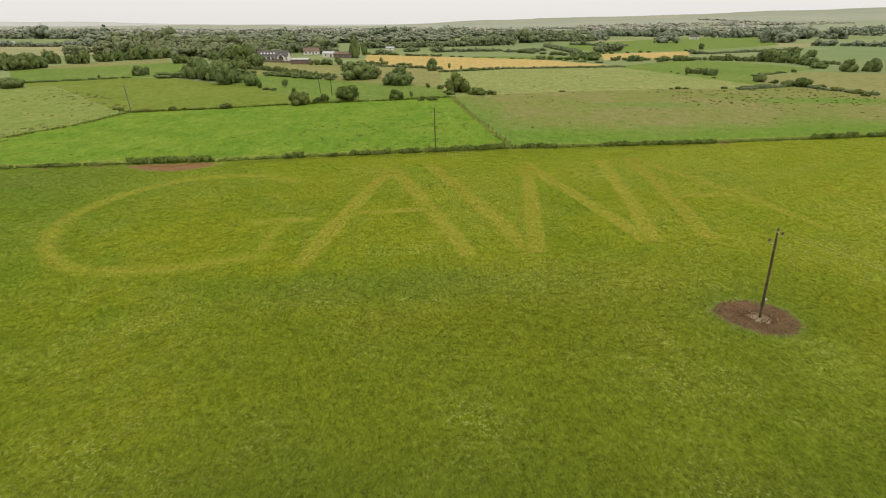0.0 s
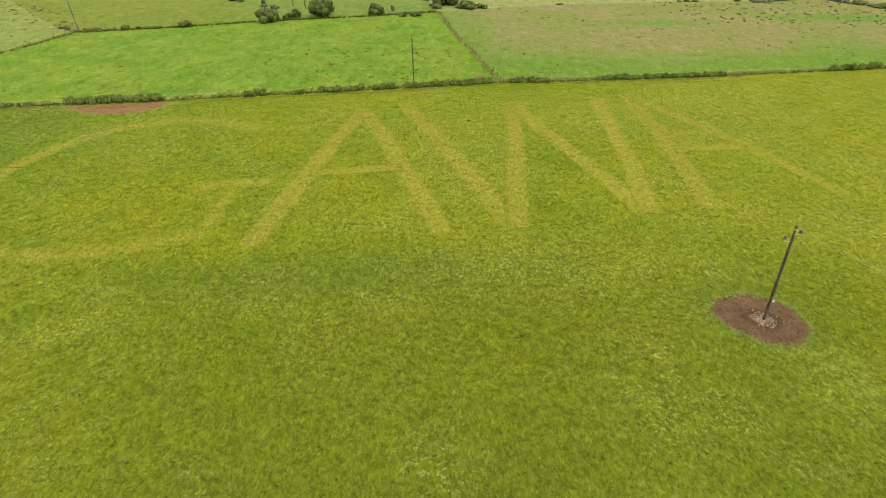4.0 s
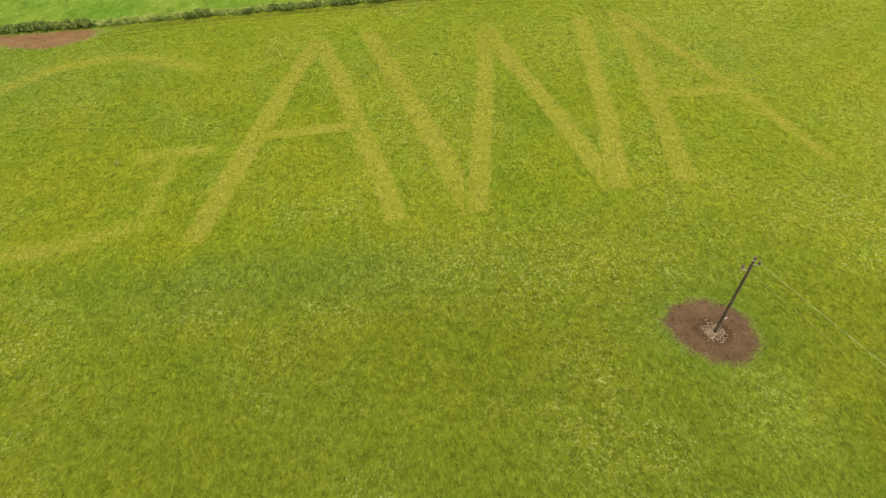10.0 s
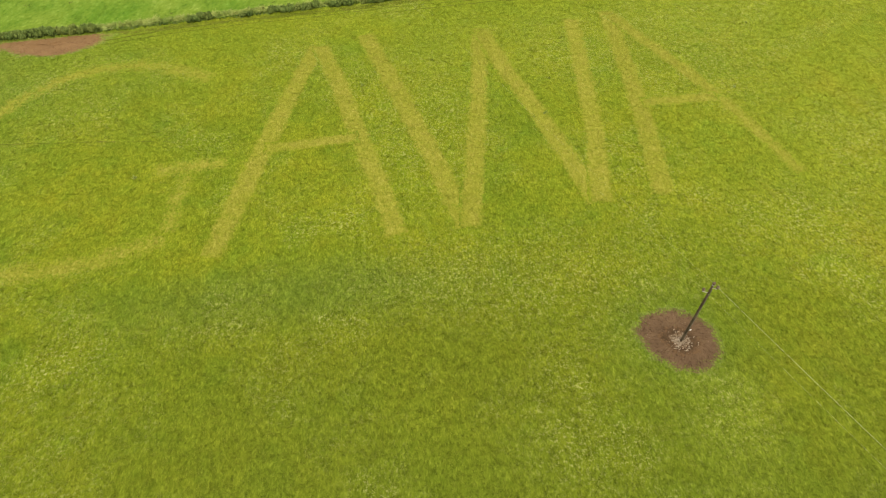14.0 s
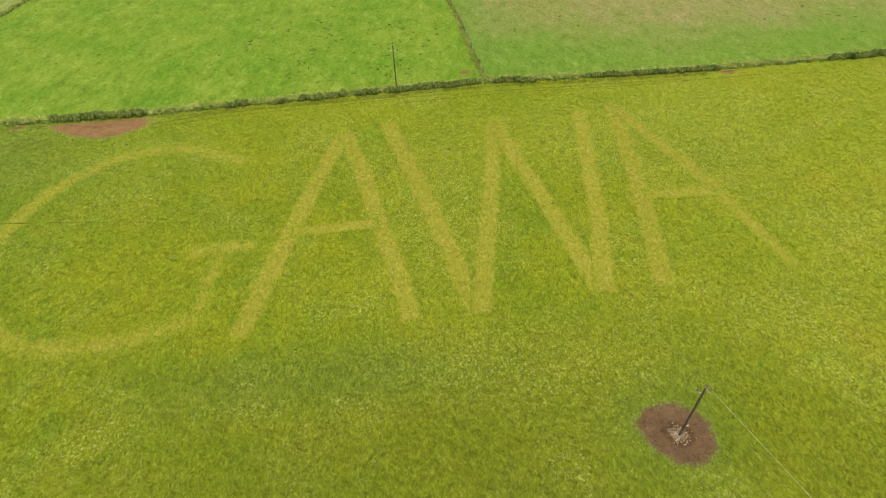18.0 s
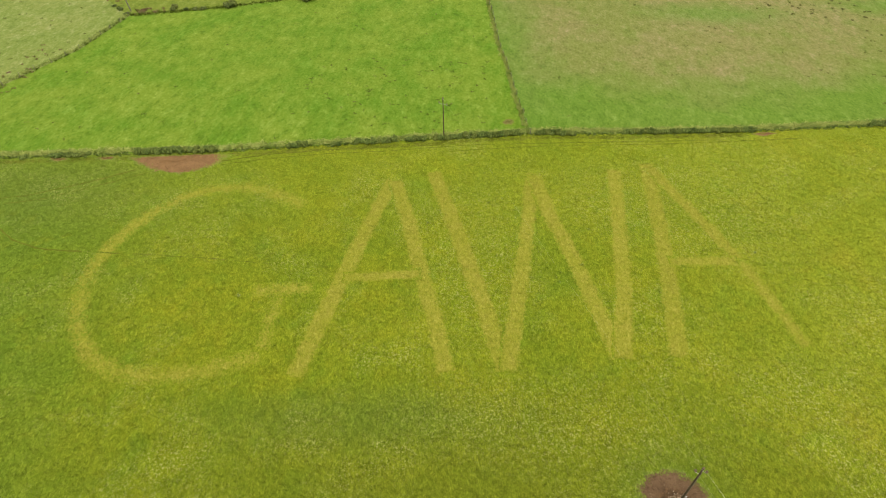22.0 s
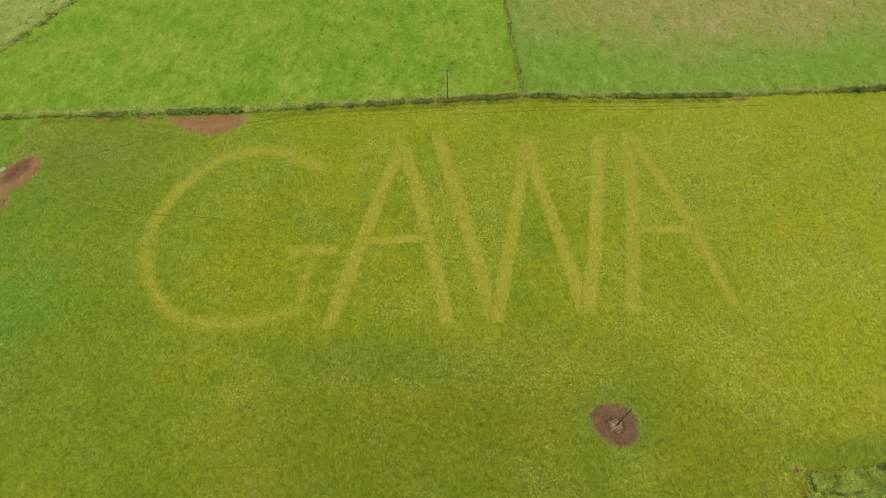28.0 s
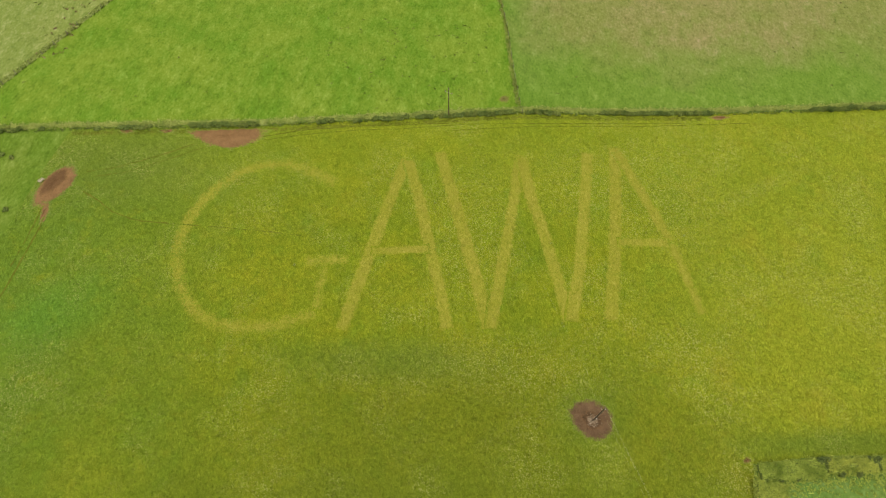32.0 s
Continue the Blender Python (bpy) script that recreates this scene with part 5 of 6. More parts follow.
# a feeder of pale timber against the paddock fence
thing = empty("hay_feeder", -75.3, 86.6, float(land(-75.3, 86.6)), 64)
for dy in (-0.45, 0.45):
    part("side_rail", box((2.2, 0.08, 0.12), (0, dy, 0.75), 0.01), "bleached", thing)
    part("side_rail", box((2.2, 0.08, 0.12), (0, dy, 0.35), 0.01), "bleached", thing)
    for dx in (-1.05, 1.05):
        part("leg", box((0.1, 0.1, 0.9), (dx, dy, 0.42), 0.01), "bleached", thing)
part("trough", box((2.1, 0.8, 0.08), (0, 0, 0.3), 0.01), "timber", thing)
thing.scale = (0.45, 0.45, 0.6)
tagged(thing, "small pale timber feeder beside the muddy fence", "feeder")

# docks and rushes
def clumps(name, n, spot, h, w, material, label, category, group, seed):
    r = np.random.default_rng(seed)
    xy = spot(r, n)
    return [tagged(new(name, blade_mesh(name, np.array([x]), np.array([y]), land(x, y) + np.zeros(1), 26, h, w, 0.9, material, seed + i)), label, category, group) for i, (x, y) in enumerate(xy)]


ROSETTES = ((0.6, 89.9), (24.4, 90.5), (54.6, 102.7), (2.2, 92.6), (22.6, 83.4), (47.2, 87.6), (9.4, 95.2), (-22.8, 74.2))
clumps("meadow_weed", 0, lambda r, n: ROSETTES, 0.30, 0.035, "bank_blade", "pale light green weed clump in the meadow", "weed", "weeds in the meadow", 521)
for x, y in ((-85.7, 91.6), (-83.5, 91.2), (-79.0, 79.6), (-86.8, 92.0), (-79.8, 76.6)):
    plant(x, y, 0.6, 1.3, "bush", "leaf_hedge", "dock_plant", "broad-leaved weed clump in the western paddock", "weed", "weeds in the paddock")


def rushes(n, x0, x1, y0, y1, material, label, seed, h=0.4, poly=None, w=0.06):
    r = np.random.default_rng(seed)
    x, y = r.uniform(x0, x1, n), r.uniform(y0, y1, n)
    if poly:
        keep = inside(x, y, poly)
        x, y = x[keep], y[keep]
    x, y = np.repeat(x, 4) + r.normal(0, 0.22, len(x) * 4), np.repeat(y, 4) + r.normal(0, 0.18, len(y) * 4)
    tagged(new("rushes", blade_mesh("rushes", x, y, land(x, y), 9, h, w, 0.7, material, seed + 1)), label, "rushes", kind="stuff")


rushes(170, 70, 140, 165, 207, "rush", "dull rush tufts scattered over the brown pasture", 501, 0.2, FIELDS[4][1], 0.06)
rushes(90, 15, 130, 120, 200, "rush", "scattered dull rush tufts in the pasture", 503, 0.14, FIELDS[4][1], 0.04)
rushes(90, -28, 8, 114, 140, "rush", "small dark dung and rush tufts in the bright pasture", 505, 0.10, FIELDS[3][1], 0.05)
rushes(130, -95, 14, 100, 180, "rush", "scattered small dark tufts in the bright pasture", 507, 0.09, FIELDS[3][1], 0.045)
rushes(260, -180, -80, 95, 225, "rush", "rough tussocks in the rough pasture", 509, 0.12, FIELDS[5][1], 0.05)
RUSTY = [(-130.0, 206.0), (-112.0, 196.0), (-88.0, 172.0), (-84.0, 160.0), (-96.0, 166.0), (-122.0, 190.0)]
rushes(260, -130, -84, 160, 206, "rust", "rusty dead rushes along the edge of the rough pasture", 513, 0.2, RUSTY, 0.06)
rushes(26, -92, -86, 118, 140, "rust", "small rusty tufts beside the fence", 515, 0.22, None, 0.06)
rushes(22, -79, -72, 157, 161, "rust", "brown bracken by the leaning pole", 517, 0.4, None, 0.06)
rushes(120, 10, 118, 190, 310, "rush", "small tussocks in the pale pasture", 511, 0.14, FIELDS[10][1], 0.04)

# ---------------------------------------------------------------- electricity poles and wires
def insulator(base, tip):
    """A bell-shaped porcelain insulator on its bent steel arm, as two meshes."""
    base, tip = Vector(base), Vector(tip)
    bend = Vector((tip.x, tip.y, base.z - 0.03))
    arm = joined(rod(base, bend, 0.028, 0.024, 6), rod(bend, tip, 0.024, 0.02, 6))
    bell = joined(rod(tip + Vector((0, 0, -0.06)), tip + Vector((0, 0, -0.01)), 0.125, 0.11, 14), rod(tip + Vector((0, 0, -0.01)), tip + Vector((0, 0, 0.06)), 0.06, 0.06, 12),
                  rod(tip + Vector((0, 0, 0.06)), tip + Vector((0, 0, 0.11)), 0.11, 0.10, 14), rod(tip + Vector((0, 0, 0.11)), tip + Vector((0, 0, 0.16)), 0.05, 0.025, 10))
    return arm, bell


def utility_pole(x, y, h, radius, lean=(0.0, 0.0), label="", turn=0.0, conduit=True, arm=(0.42, 0.36), drops=(0.95, 0.28), wood="pole"):
    thing = empty("utility_pole", x, y, float(land(x, y)), 0)
    top = Vector((lean[0] * h, lean[1] * h, h))
    c, s = math.cos(radians(turn)), math.sin(radians(turn))
    part("shaft", rod((0, 0, -0.2), top, radius, radius * 0.72, 14, 6), wood, thing)
    part("cap", rod(top + Vector((0, 0, 0.002)), top + Vector((0, 0, 0.03)), radius * 0.78, radius * 0.6, 14), "steel", thing)
    tips = [top + Vector((0, 0, 0.22))]
    pin, bell = insulator(top + Vector((0, 0, -0.02)), tips[0])
    part("bracket", pin, "steel", thing)
    part("insulator", bell, "insulator", thing)
    for sgn, reach, drop in zip((-1, 1), arm, drops):
        root = Vector((lean[0] * (h - drop), lean[1] * (h - drop), h - drop))
        tip = root + Vector((sgn * reach * c, sgn * reach * s, 0.22))
        bracket, bell = insulator(root, tip)
        part("bracket", bracket, "steel", thing)
        part("insulator", bell, "insulator", thing)
        tips.append(tip)
    if conduit:
        off = Vector((radius * 0.9, -radius * 0.5, 0))
        part("conduit", rod(off + Vector((0, 0, 0.05)), off * 0.85 + top * 0.93, 0.03, 0.03, 6), "post", thing, "pale weathered cable cover")
        part("notice_plate", box((0.16, 0.03, 0.22), (radius * 1.1, -radius * 0.8, 1.85), 0.008), "white", thing, "small white plate")
    tagged(thing, label, "pole", "electricity poles")
    return [Vector((x, y, float(land(x, y)))) + t for t in tips]


near_tips = utility_pole(29.6, 52.7, 7.8, 0.100, (-0.031, 0.016), "dark creosoted wooden electricity pole standing in mud", -26)
mid_tips = utility_pole(1.2, 111.0, 7.9, 0.11, (-0.02, 0.0), "dark wooden electricity pole standing in the hedge", -26, False, (0.75, 0.75), (0.95, 0.85))
utility_pole(-80.4, 158.7, 6.4, 0.13, (-0.07, 0.0), "weathered leaning electricity pole at a field corner", 10, False, (0.7, 0.7), (0.7, 0.6), "grey_pole")
utility_pole(-33.3, 192.4, 5.6, 0.15, (-0.03, 0.0), "dark electricity pole behind the bushes", 0, False, (0.3, 0.3), (0.6, 0.4))
utility_pole(-37.9, 197.0, 5.4, 0.13, (-0.10, 0.0), "dark leaning electricity pole behind the bushes", 0, False, (0.3, 0.3), (0.6, 0.4))


def span(a, b, sag, n=24):
    """A hanging wire between two points."""
    return [Vector(a).lerp(Vector(b), k / n) - Vector((0, 0, sag * 4 * (k / n) * (1 - k / n))) for k in range(n + 1)]


for i, (a, b) in enumerate(zip(near_tips, mid_tips)):
    tagged(new("overhead_wire", wire_mesh(span(a, b, 0.9), 0.0022, "wire")), "thin overhead wire between two wooden poles", "wire", "overhead wires")
    far_end = a + Vector((29.0, -58.0, 1.2))
    tagged(new("overhead_wire", wire_mesh(span(a, far_end, 0.9), 0.0066 if i != 1 else 0.0042, "wire")), "thin pale overhead wire leaving the pole over the meadow", "wire", "overhead wires")

# ---------------------------------------------------------------- farm buildings
def gable_house(x, y, w, d, eaves, ridge, turn, walls, roof, label, windows=(), doors=(), roof_lights=0, chimneys=(), name="house", gable=()):
    """A gabled building: walls, two roof slopes, windows with frames and panes on its front (the side towards -y)."""
    thing = empty(name, x, y, float(land(x, y)), turn)
    bm = bmesh.new()
    prof = [(-d / 2, -0.2), (d / 2, -0.2), (d / 2, eaves), (0, ridge), (-d / 2, eaves)]
    ends = [[bm.verts.new((sx * w / 2, py, pz)) for py, pz in prof] for sx in (-1, 1)]
    for k in range(5):
        bm.faces.new((ends[0][k], ends[1][k], ends[1][(k + 1) % 5], ends[0][(k + 1) % 5]))
    bm.faces.new(list(reversed(ends[0])))
    bm.faces.new(ends[1])
    bmesh.ops.recalc_face_normals(bm, faces=bm.faces[:])
    part("wall", bm, walls, thing)
    ln, tilt = math.hypot(d / 2, ridge - eaves) + 0.35, math.atan2(ridge - eaves, d / 2)
    for sgn in (-1, 1):
        slab = box((w + 0.5, ln, 0.16), (0, 0, 0), 0.02)
        bmesh.ops.transform(slab, matrix=Matrix.Translation((0, sgn * (d / 4 + 0.12), (eaves + ridge) / 2 + 0.06)) @ Matrix.Rotation(-sgn * tilt, 4, "X"), verts=slab.verts[:])
        slope = part("roof", slab, roof, thing)
        if sgn < 0:
            for k in range(roof_lights):
                pane = box((0.9, 1.1, 0.06), (0, 0, 0.1))
                bmesh.ops.transform(pane, matrix=Matrix.Translation(((k - (roof_lights - 1) / 2) * 2.0 - w * 0.16, sgn * (d / 4), (eaves + ridge) / 2 + 0.10)) @ Matrix.Rotation(-sgn * tilt, 4, "X"), verts=pane.verts[:])
                part("roof_light", pane, "white", slope, "pale roof light")
    for wx, wz, ww, wh in windows:
        frame_ob = part("window", box((ww + 0.16, 0.08, wh + 0.16), (wx, -d / 2 - 0.03, wz), 0.01), "white", thing)
        part("pane", box((ww, 0.04, wh), (wx, -d / 2 - 0.08, wz)), "glass", frame_ob, "dark glass pane")
        part("sill", box((ww + 0.3, 0.16, 0.07), (wx, -d / 2 - 0.1, wz - wh / 2 - 0.1)), "sheet", frame_ob)
    for wy, wz, ww, wh in gable:                  # in the end wall
        frame_ob = part("window", box((0.08, ww + 0.3, wh + 0.3), (-w / 2 - 0.03, wy, wz), 0.01), "timber", thing)
        part("pane", box((0.04, ww, wh), (-w / 2 - 0.08, wy, wz)), "glass", frame_ob, "dark glass pane")
    for wx, ww, wh in doors:
        part("door", box((ww, 0.09, wh), (wx, -d / 2 - 0.05, wh / 2), 0.01), "timber", thing, "dark door")
    for cx, h in chimneys:
        stack = part("chimney", box((0.9, 0.8, h), (cx, 0, ridge + h / 2 - 0.4), 0.02), "timber", thing)
        part("chimney_pot", rod((cx, 0, ridge + h - 0.42), (cx, 0, ridge + h - 0.05), 0.16, 0.13, 8), "tile", stack)
    return tagged(thing, label, "house" if name == "house" else "farm building")


gable_house(-103.6, 371.0, 19.0, 8.5, 2.6, 5.8, 1, "white", "slate", "white farmhouse with a dark slate roof and roof lights",
            [(-7.6, 1.35, 1.8, 1.7), (-5.0, 1.35, 1.9, 1.7), (-2.2, 1.35, 1.9, 1.7), (0.4, 1.35, 1.5, 1.7), (8.2, 1.5, 1.3, 1.6)], [(2.2, 1.2, 2.1)], 5, [(-8.9, 2.2), (-7.4, 1.5)])
gable_house(-97.4, 366.4, 4.6, 4.4, 2.5, 4.8, 91, "white", "slate", "white gabled wing with a wide dark window on the farmhouse", name="house_porch", gable=[(0.0, 1.5, 2.4, 2.0), (0.0, 3.2, 1.2, 0.8)])
gable_house(-111.4, 366.6, 4.2, 4.0, 2.5, 4.6, 91, "white", "slate", "small white gabled wing of the farmhouse", name="house_porch", gable=[(0.0, 1.5, 2.2, 1.8)])
for dx, dy in ((-9.0, -7.4), (-4.5, -7.9), (0.5, -8.2), (5.0, -8.6)):
    bay = empty("yard_fence", -103.0 + dx, 371.0 + dy, float(land(-103.0 + dx, 371.0 + dy)), 2)
    for k in range(6):
        part("pale", box((0.55, 0.08, 1.3), (-1.9 + 0.76 * k, 0, 0.6), 0.01), "timber", bay)
    for up in (0.35, 1.0):
        part("rail", box((4.5, 0.06, 0.12), (0, 0.08, up), 0.01), "timber", bay)
    tagged(bay, "brown timber fence bay before the farmhouse", "fence", "yard fence")
gable_house(-79.0, 339.0, 10.0, 6.0, 2.5, 3.1, 0, "timber", "sheet", "low brown shed with a pale sheet roof", [], [(-3.0, 1.8, 2.0), (3.0, 1.4, 2.0)], name="shed")
wall_run = empty("garden_wall", -96.5, 352.0, float(land(-96.5, 352.0)), -20)
for k in range(9):
    part("wall_bay", box((3.5, 0.5, 1.2), (-14.0 + 3.5 * k, 0, 0.5), 0.04), "timber", wall_run)
tagged(wall_run, "low brown garden wall in front of the farmhouse", "wall")
for dx in (-12.5, -9.0, -5.0, -1.0, 3.5, 6.0):
    plant(-104.0 + dx, 361.5 + 0.3 * dx, 1.7, 3.4, "bush", "leaf", "garden_bush", "rounded green shrub in the farmhouse garden", "bush", "garden shrubs")
gable_house(-97.0, 447.0, 11.5, 6.0, 2.4, 4.6, 8, "white", "tile", "small white cottage with a brown roof", [(-4.0, 1.4, 1.0, 1.1), (-1.0, 1.4, 1.0, 1.1), (3.6, 1.4, 1.0, 1.1)], [(1.3, 1.0, 2.0)], 0, [(5.0, 1.4)])
gable_house(-76.0, 410.0, 9.0, 6.0, 2.4, 3.6, -8, "white", "sheet", "low white outbuilding with a grey roof", [(-2.0, 1.4, 1.0, 1.0)], [(1.6, 1.2, 2.0)], name="outbuilding")
gable_house(-64.0, 399.0, 13.0, 7.0, 2.5, 3.9, -12, "timber", "tile", "long low brown outbuilding with a brown roof", [(-4.0, 1.4, 1.0, 1.0), (0.0, 1.4, 1.0, 1.0), (4.4, 1.4, 1.0, 1.0)], [(2.2, 1.4, 2.1)], name="outbuilding")
gable_house(-134.0, 778.0, 44.0, 16.0, 3.6, 6.0, 0, "sheet", "sheet", "long pale grey barn in the distance", [], [(-9.0, 5.0, 3.0), (9.0, 5.0, 3.0)], name="barn")
gable_house(-43.8, 516.0, 7.0, 4.0, 1.8, 2.8, 10, "white", "sheet", "small white building in a far field", [(0.0, 1.1, 1.0, 0.8)], name="outbuilding")
gable_house(-456.0, 618.0, 13.0, 7.0, 2.6, 5.2, 30, "white", "sheet", "white building among far trees", [(0.0, 1.4, 1.6, 1.0)], name="outbuilding")
gable_house(56.0, 640.0, 9.0, 5.0, 2.4, 4.0, 5, "white", "slate", "small white cottage in the distance", [(-2.0, 1.3, 1.0, 1.0), (2.0, 1.3, 1.0, 1.0)], [(0.0, 1.0, 2.0)])
gable_house(372.0, 860.0, 12.0, 8.0, 3.2, 6.6, -15, "white", "slate", "white house among far trees", [(-3.0, 1.6, 1.2, 1.3), (3.0, 1.6, 1.2, 1.3)], [(0.0, 1.1, 2.1)], 0, [(-5.0, 1.6)])
r = np.random.default_rng(601)
for k in range(34):
    u, y = r.uniform(-0.74, 0.76), r.uniform(1050, 2300)
    gable_house(u * y, y, r.uniform(11, 20), r.uniform(7, 10), r.uniform(2.6, 4.6), r.uniform(5.5, 8.0), r.uniform(-30, 30), "white", "slate" if k % 3 else "tile",
                "far pale house among distant trees", [(-2.5, 1.6, 1.3, 1.2), (2.5, 1.6, 1.3, 1.2)])

# ---------------------------------------------------------------- woods and far hedgerows
def wood(name, xs, ys, hs, ws, material, label, seed):
    """Many small crowns in one mesh."""
    r = np.random.default_rng(seed)
    verts, tris, n = [], [], 0
    for x, y, h, w in zip(xs, ys, hs, ws):
        v, t = (FAINT_CROWNS if y > 1350 else FAR_CROWNS if y > 720 else SMALL_CROWNS)[int(r.integers(0, 6))]
        a = r.uniform(0, 6.28)
        h, w = h * r.uniform(0.75, 1.2), w * r.uniform(1.1, 1.8)
        c, s = math.cos(a), math.sin(a)
        p = np.column_stack([(v[:, 0] * c - v[:, 1] * s) * w / 2 + x, (v[:, 0] * s + v[:, 1] * c) * w / 2 + y, v[:, 2] * h + float(land(x, y)) - 0.1])
        verts.append(p)
        tris.append(t + n)
        n += len(p)
    me = tri_mesh(name, np.concatenate(verts), np.concatenate(tris), material)
    me.shade_smooth()
    return tagged(new(name, me), label, "trees", kind="stuff")


MASSES = {"wood": [], "near": [], "farm": [], "fields": [], "east": [], "far": []}


def tree_row(x0, y0, x1, y1, h0, h1, kind):
    """Trees side by side from one place to another; those far off are gathered into one mass."""
    ln, at = math.hypot(x1 - x0, y1 - y0), 0.0
    while at <= ln:
        f = at / max(ln, 1.0)
        h = (h0 + (h1 - h0) * f) * rng.uniform(0.55, 1.2)
        w = max(h * rng.uniform(1.0, 1.5), 1.2)
        x, y = x0 + (x1 - x0) * f + rng.normal(0, w * 0.15), y0 + (y1 - y0) * f + rng.normal(0, w * 0.25)
        if y < 420 and h > 1.5:
            plant(x, y, h, w, "bush", "leaf", "tree" if h > 4 else "bush", "leafy green tree in a belt of trees" if h > 4 else "leafy green bush in a field hedge", "tree" if h > 4 else "bush", "belts of trees" if h > 4 else "field hedges")
        else:
            MASSES[kind].append((x, y, h, w))
        at += w * rng.uniform(0.4, 0.9)


# the wood on the rise
tree_row(-232, 346, -207, 345, 6.3, 6.6, "wood")
tree_row(-210, 350, -200, 377, 6.7, 8.0, "wood")
tree_row(-200, 377, -184, 401, 8.0, 8.5, "wood")
tree_row(-274, 433, -222, 482, 7.5, 9.3, "wood")
tree_row(-327, 566, -194, 560, 9.8, 10.8, "wood")
tree_row(-397, 722, -311, 716, 12.5, 13.8, "wood")
tree_row(-194, 422, -173, 422, 9.8, 8.1, "wood")
tree_row(-182, 437, -165, 453, 9.3, 10.5, "wood")
tree_row(-227, 537, -177, 559, 10.3, 10.8, "wood")
tree_row(-105, 289, -95, 303, 8.3, 8.7, "wood")
tree_row(-137, 369, -123, 393, 7.8, 9.1, "wood")
# bushes round the western fields
tree_row(-221, 299, -213, 299, 7.4, 6.9, "near")
tree_row(-219, 310, -216, 322, 8.0, 5.6, "near")
tree_row(-159, 216, -152, 218, 3.3, 2.5, "near")
tree_row(-154, 343, -147, 348, 4.6, 5.3, "near")
tree_row(-113, 270, -100, 253, 6.7, 7.2, "near")
tree_row(-94, 243, -77, 227, 7.0, 6.9, "near")
tree_row(-135, 264, -133, 273, 4.3, 3.7, "near")
tree_row(-123, 258, -106, 250, 2.0, 2.2, "near")
# trees round the farm
tree_row(-149, 479, -80, 467, 8.3, 7.2, "farm")
tree_row(-180, 586, -100, 582, 9.0, 7.9, "farm")
tree_row(-171, 616, -162, 649, 14.0, 15.0, "farm")
tree_row(-99, 451, -93, 459, 11.3, 11.5, "farm")
tree_row(-71, 331, -54, 331, 4.4, 4.4, "farm")
tree_row(-97, 303, -75, 284, 1.7, 2.2, "farm")
tree_row(-74, 281, -55, 257, 2.2, 2.2, "farm")
tree_row(-55, 257, -42, 251, 2.0, 1.9, "farm")
# hedges and trees of the middle fields
tree_row(-69, 553, 4, 591, 7.5, 6.8, "fields")
tree_row(-45, 440, -37, 440, 5.1, 3.4, "fields")
tree_row(-27, 484, -18, 484, 4.2, 4.2, "fields")
tree_row(-4, 473, 4, 482, 5.5, 5.1, "fields")
tree_row(-35, 321, 3, 296, 1.2, 1.4, "fields")
tree_row(4, 591, 74, 635, 6.8, 8.6, "fields")
tree_row(33, 674, 110, 710, 10.4, 13.0, "fields")
tree_row(113, 732, 180, 803, 13.4, 14.0, "fields")
tree_row(169, 751, 201, 774, 8.0, 7.5, "fields")
tree_row(3, 482, 53, 490, 2.8, 2.8, "fields")
tree_row(53, 471, 90, 499, 2.3, 2.4, "fields")
tree_row(105, 586, 105, 468, 3.4, 3.2, "fields")
tree_row(105, 468, 97, 384, 3.2, 3.3, "fields")
tree_row(92, 367, 97, 367, 6.3, 6.0, "fields")
tree_row(127, 468, 146, 486, 6.3, 7.0, "fields")
tree_row(16, 296, 59, 302, 1.1, 1.2, "fields")
tree_row(59, 302, 98, 309, 1.2, 0.9, "fields")
tree_row(115, 355, 122, 355, 3.7, 3.4, "fields")
tree_row(130, 349, 135, 349, 3.7, 3.0, "fields")
tree_row(67, 470, 82, 479, 3.2, 3.7, "fields")
tree_row(141, 631, 190, 596, 4.3, 2.3, "fields")
# hedges and trees of the eastern fields
tree_row(143, 359, 157, 359, 3.1, 3.1, "east")
tree_row(162, 364, 174, 364, 2.8, 2.8, "east")
tree_row(173, 359, 184, 358, 4.1, 4.5, "east")
tree_row(181, 353, 192, 352, 2.7, 3.0, "east")
tree_row(192, 352, 202, 337, 6.8, 6.8, "east")
tree_row(202, 337, 198, 306, 5.8, 4.1, "east")
tree_row(239, 399, 256, 398, 6.1, 6.1, "east")
tree_row(215, 332, 219, 322, 1.9, 1.9, "east")
tree_row(193, 281, 198, 281, 6.5, 5.9, "east")
tree_row(199, 281, 203, 281, 3.2, 3.2, "east")
tree_row(203, 277, 209, 277, 5.3, 5.8, "east")
tree_row(114, 270, 119, 267, 2.6, 2.8, "east")
tree_row(118, 261, 123, 258, 2.5, 2.7, "east")
tree_row(127, 236, 131, 233, 2.2, 2.0, "east")
tree_row(128, 227, 130, 226, 1.1, 0.9, "east")
tree_row(105, 204, 128, 214, 1.2, 1.2, "east")
tree_row(125, 213, 134, 213, 2.6, 2.6, "east")
tree_row(132, 209, 134, 200, 1.2, 1.1, "east")
tree_row(135, 200, 140, 188, 1.1, 1.3, "east")
tree_row(189, 438, 197, 438, 5.9, 3.4, "east")
tree_row(199, 438, 315, 510, 1.7, 2.0, "east")
# tree belts far off
tree_row(-463, 616, -337, 610, 6.5, 6.5, "far")
tree_row(-675, 969, -640, 966, 16.9, 16.8, "far")
tree_row(-668, 1007, -540, 922, 13.6, 12.5, "far")
tree_row(-525, 887, -474, 852, 17.1, 14.8, "far")
tree_row(-841, 1113, -771, 1106, 8.6, 8.6, "far")
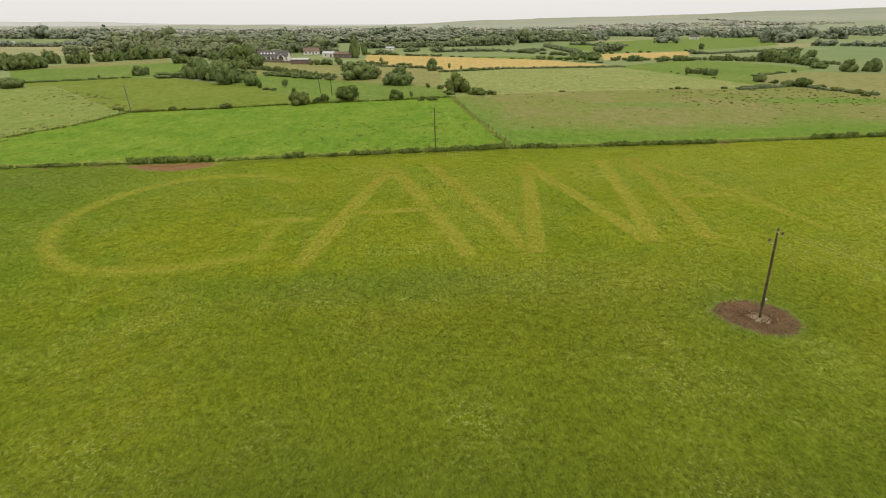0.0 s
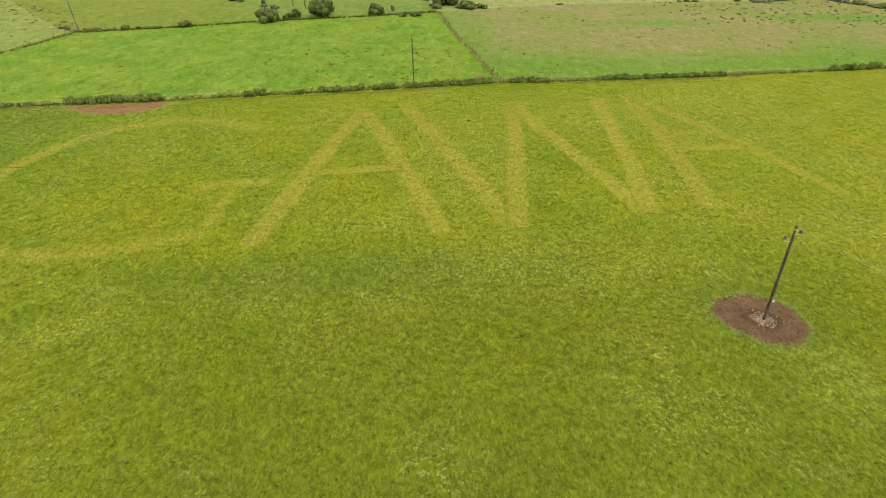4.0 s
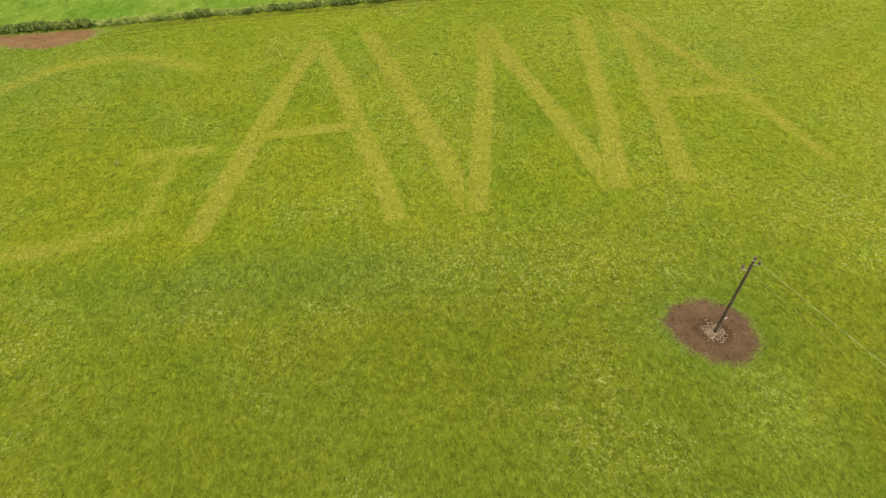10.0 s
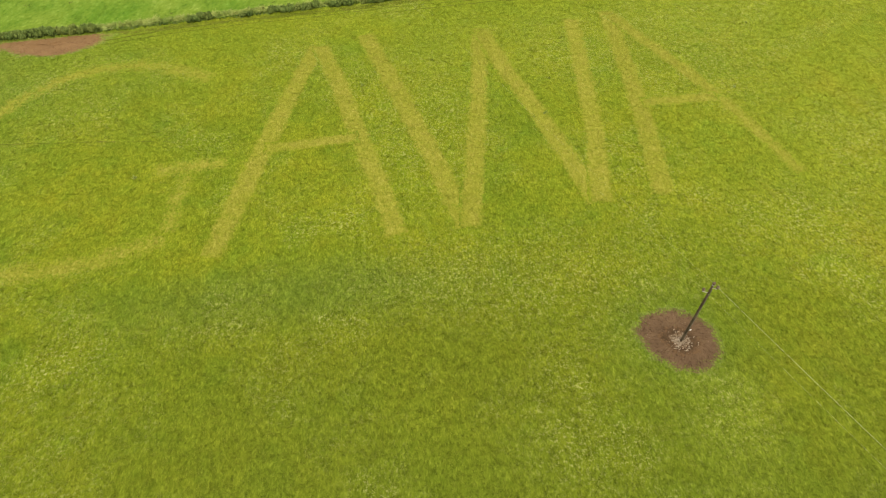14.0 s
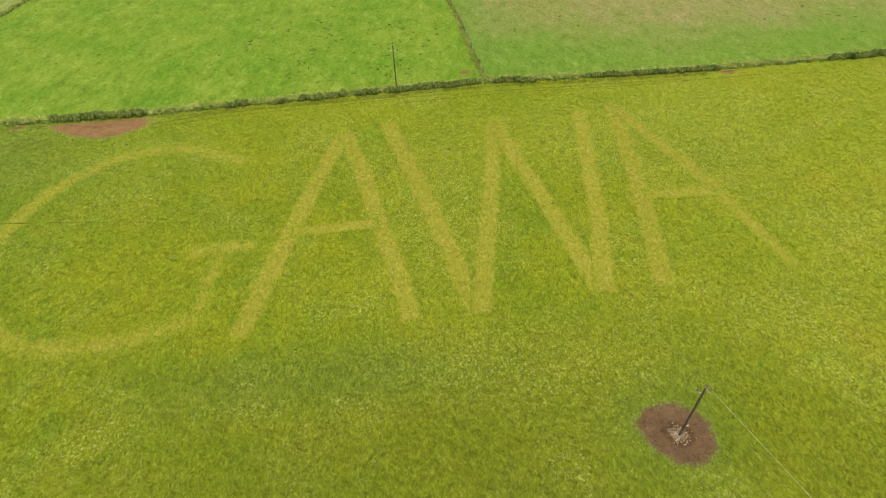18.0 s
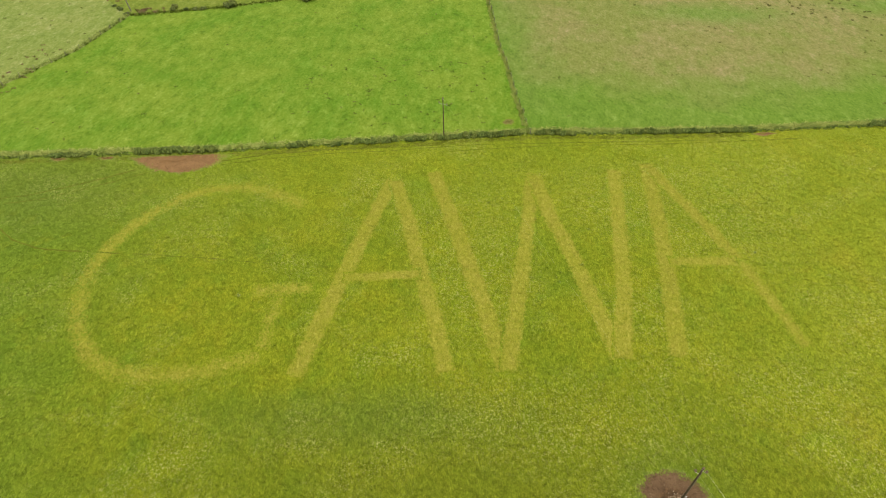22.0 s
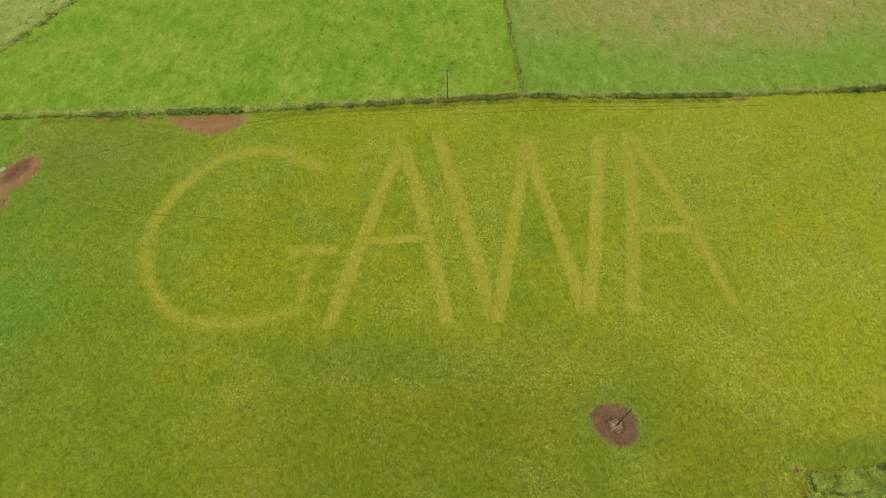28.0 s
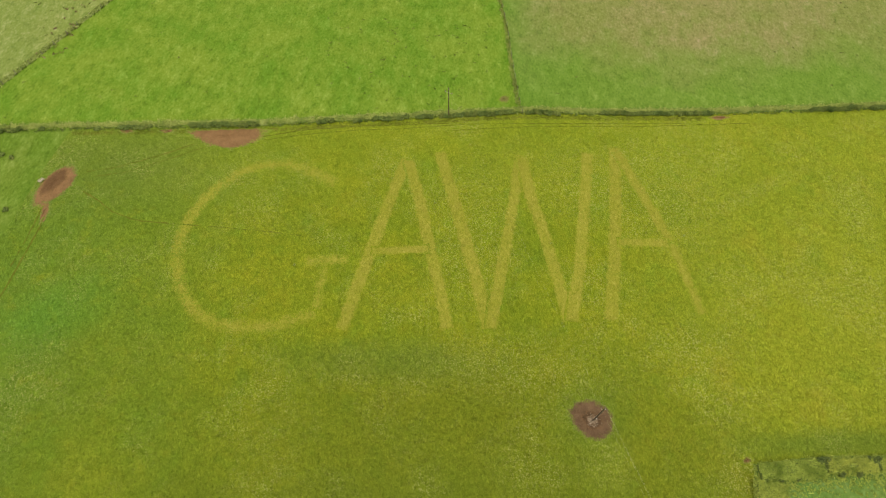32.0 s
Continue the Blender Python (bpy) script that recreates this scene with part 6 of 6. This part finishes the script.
tree_row(-478, 853, -460, 915, 8.2, 10.6, "far")
tree_row(-396, 911, -302, 975, 7.9, 9.4, "far")
tree_row(-183, 1050, -142, 1046, 14.2, 12.1, "far")
tree_row(-141, 1204, 11, 1252, 15.1, 14.5, "far")
tree_row(11, 1252, 148, 1235, 13.3, 11.9, "far")
tree_row(101, 869, 176, 1015, 10.1, 13.7, "far")
tree_row(209, 801, 228, 800, 10.8, 12.4, "far")
tree_row(313, 1099, 389, 995, 14.9, 15.4, "far")
tree_row(264, 700, 279, 698, 13.5, 13.5, "far")
tree_row(435, 1086, 553, 1188, 12.6, 13.8, "far")
tree_row(438, 949, 475, 945, 12.8, 11.9, "far")
tree_row(475, 945, 584, 1021, 12.8, 16.8, "far")
tree_row(393, 691, 440, 733, 14.7, 17.0, "far")
tree_row(521, 867, 599, 861, 15.1, 16.6, "far")
tree_row(383, 601, 432, 568, 5.8, 6.6, "far")
tree_row(806, 1159, 971, 1276, 13.5, 17.3, "far")
tree_row(-434, 1178, -352, 1293, 9.1, 10.0, "far")
tree_row(-288, 1060, -168, 963, 14.4, 11.2, "far")
r = np.random.default_rng(611)
for _ in range(150):                          # the inside of the wood
    y = r.uniform(400, 640)
    x = r.uniform(-0.52, -0.27) * y
    MASSES["wood"].append((x, y, r.uniform(5, 8), r.uniform(7, 13)))
for k, (kind, label) in enumerate((("wood", "dense green wood behind the fields"), ("near", "low hedge bushes of the western fields"), ("farm", "garden and hedge trees behind the farm"), ("fields", "green hedges and trees between the far fields"),
                                   ("east", "hedges and trees of the eastern farmland"), ("far", "belts of trees far off"))):
    if MASSES[kind]:
        xs, ys, heights, widths = np.array(MASSES[kind]).T
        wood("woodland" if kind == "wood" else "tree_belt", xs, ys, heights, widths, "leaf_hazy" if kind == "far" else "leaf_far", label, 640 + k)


def hedgerows(count, y0, y1, u0, u1, hmin, hmax, material, label, seed, length=(60, 220)):
    """Rows of trees with gaps, mostly across the view, as one mass."""
    r = np.random.default_rng(seed)
    xs, ys = [], []
    for _ in range(count):
        y = y0 + (y1 - y0) * r.uniform() ** 1.3
        x = r.uniform(u0, u1) * y
        ln = r.uniform(*length) * (0.6 + y / 1500)
        a = r.normal(0, 0.28) if r.uniform() < 0.72 else r.uniform(0.7, 2.2)
        for s in np.arange(0, ln, 6.0 + y / 200):
            if r.uniform() < 0.82:
                xs.append(x + math.cos(a) * s + r.normal(0, 1.5))
                ys.append(y + math.sin(a) * s + r.normal(0, 1.5))
    xs, ys = np.array(xs), np.array(ys)
    keep = ys > y0 * 0.95
    for kind, poly in FIELDS[12:]:
        keep &= ~inside(xs, ys, poly)
    xs, ys = xs[keep], ys[keep]
    hs = r.uniform(hmin, hmax, len(xs))
    return wood("far_hedgerows", xs, ys, hs, hs * r.uniform(1.8, 3.2, len(xs)), material, label, seed + 1)


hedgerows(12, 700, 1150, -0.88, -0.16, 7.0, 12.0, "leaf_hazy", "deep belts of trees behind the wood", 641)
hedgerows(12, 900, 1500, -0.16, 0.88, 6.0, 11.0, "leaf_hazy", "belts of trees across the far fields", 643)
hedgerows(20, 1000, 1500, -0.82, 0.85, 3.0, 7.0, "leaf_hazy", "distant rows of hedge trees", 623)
hedgerows(30, 1450, 2250, -0.85, 0.9, 5.0, 10.0, "leaf_hazier", "very distant rows of trees", 625, (120, 420))

# ---------------------------------------------------------------- hazy hills at the horizon
def ridge(name, y, z0, shape, material, label, seed):
    r = np.random.default_rng(seed)
    xs = np.linspace(-4200, 4400, 170)
    top = np.array([shape(x / y) for x in xs]) + np.convolve(r.normal(0, 1, 174), np.ones(5) / 5, "valid") * 3.0
    verts = [(x, y - 250, z0) for x in xs] + [(x, y, z) for x, z in zip(xs, top)] + [(x, y + 250, z0) for x in xs]
    n = len(xs)
    faces = [(j * n + i, j * n + i + 1, (j + 1) * n + i + 1, (j + 1) * n + i) for j in range(2) for i in range(n - 1)]
    return tagged(new(name, mesh_of(name, verts, faces, material)), label, "backdrop", kind="structure")


HILL_U = (-1.2, -0.5, -0.1, 0.0, 0.25, 0.5, 0.76, 1.2)
HILL_Z = (20, 18, 21, 34, 60, 90, 108, 114)
FAR_U = (-1.2, -0.9, -0.6, -0.4, -0.1, 0.1, 0.4, 1.2)
FAR_Z = (50, 52, 44, 26, 24, 40, 70, 90)
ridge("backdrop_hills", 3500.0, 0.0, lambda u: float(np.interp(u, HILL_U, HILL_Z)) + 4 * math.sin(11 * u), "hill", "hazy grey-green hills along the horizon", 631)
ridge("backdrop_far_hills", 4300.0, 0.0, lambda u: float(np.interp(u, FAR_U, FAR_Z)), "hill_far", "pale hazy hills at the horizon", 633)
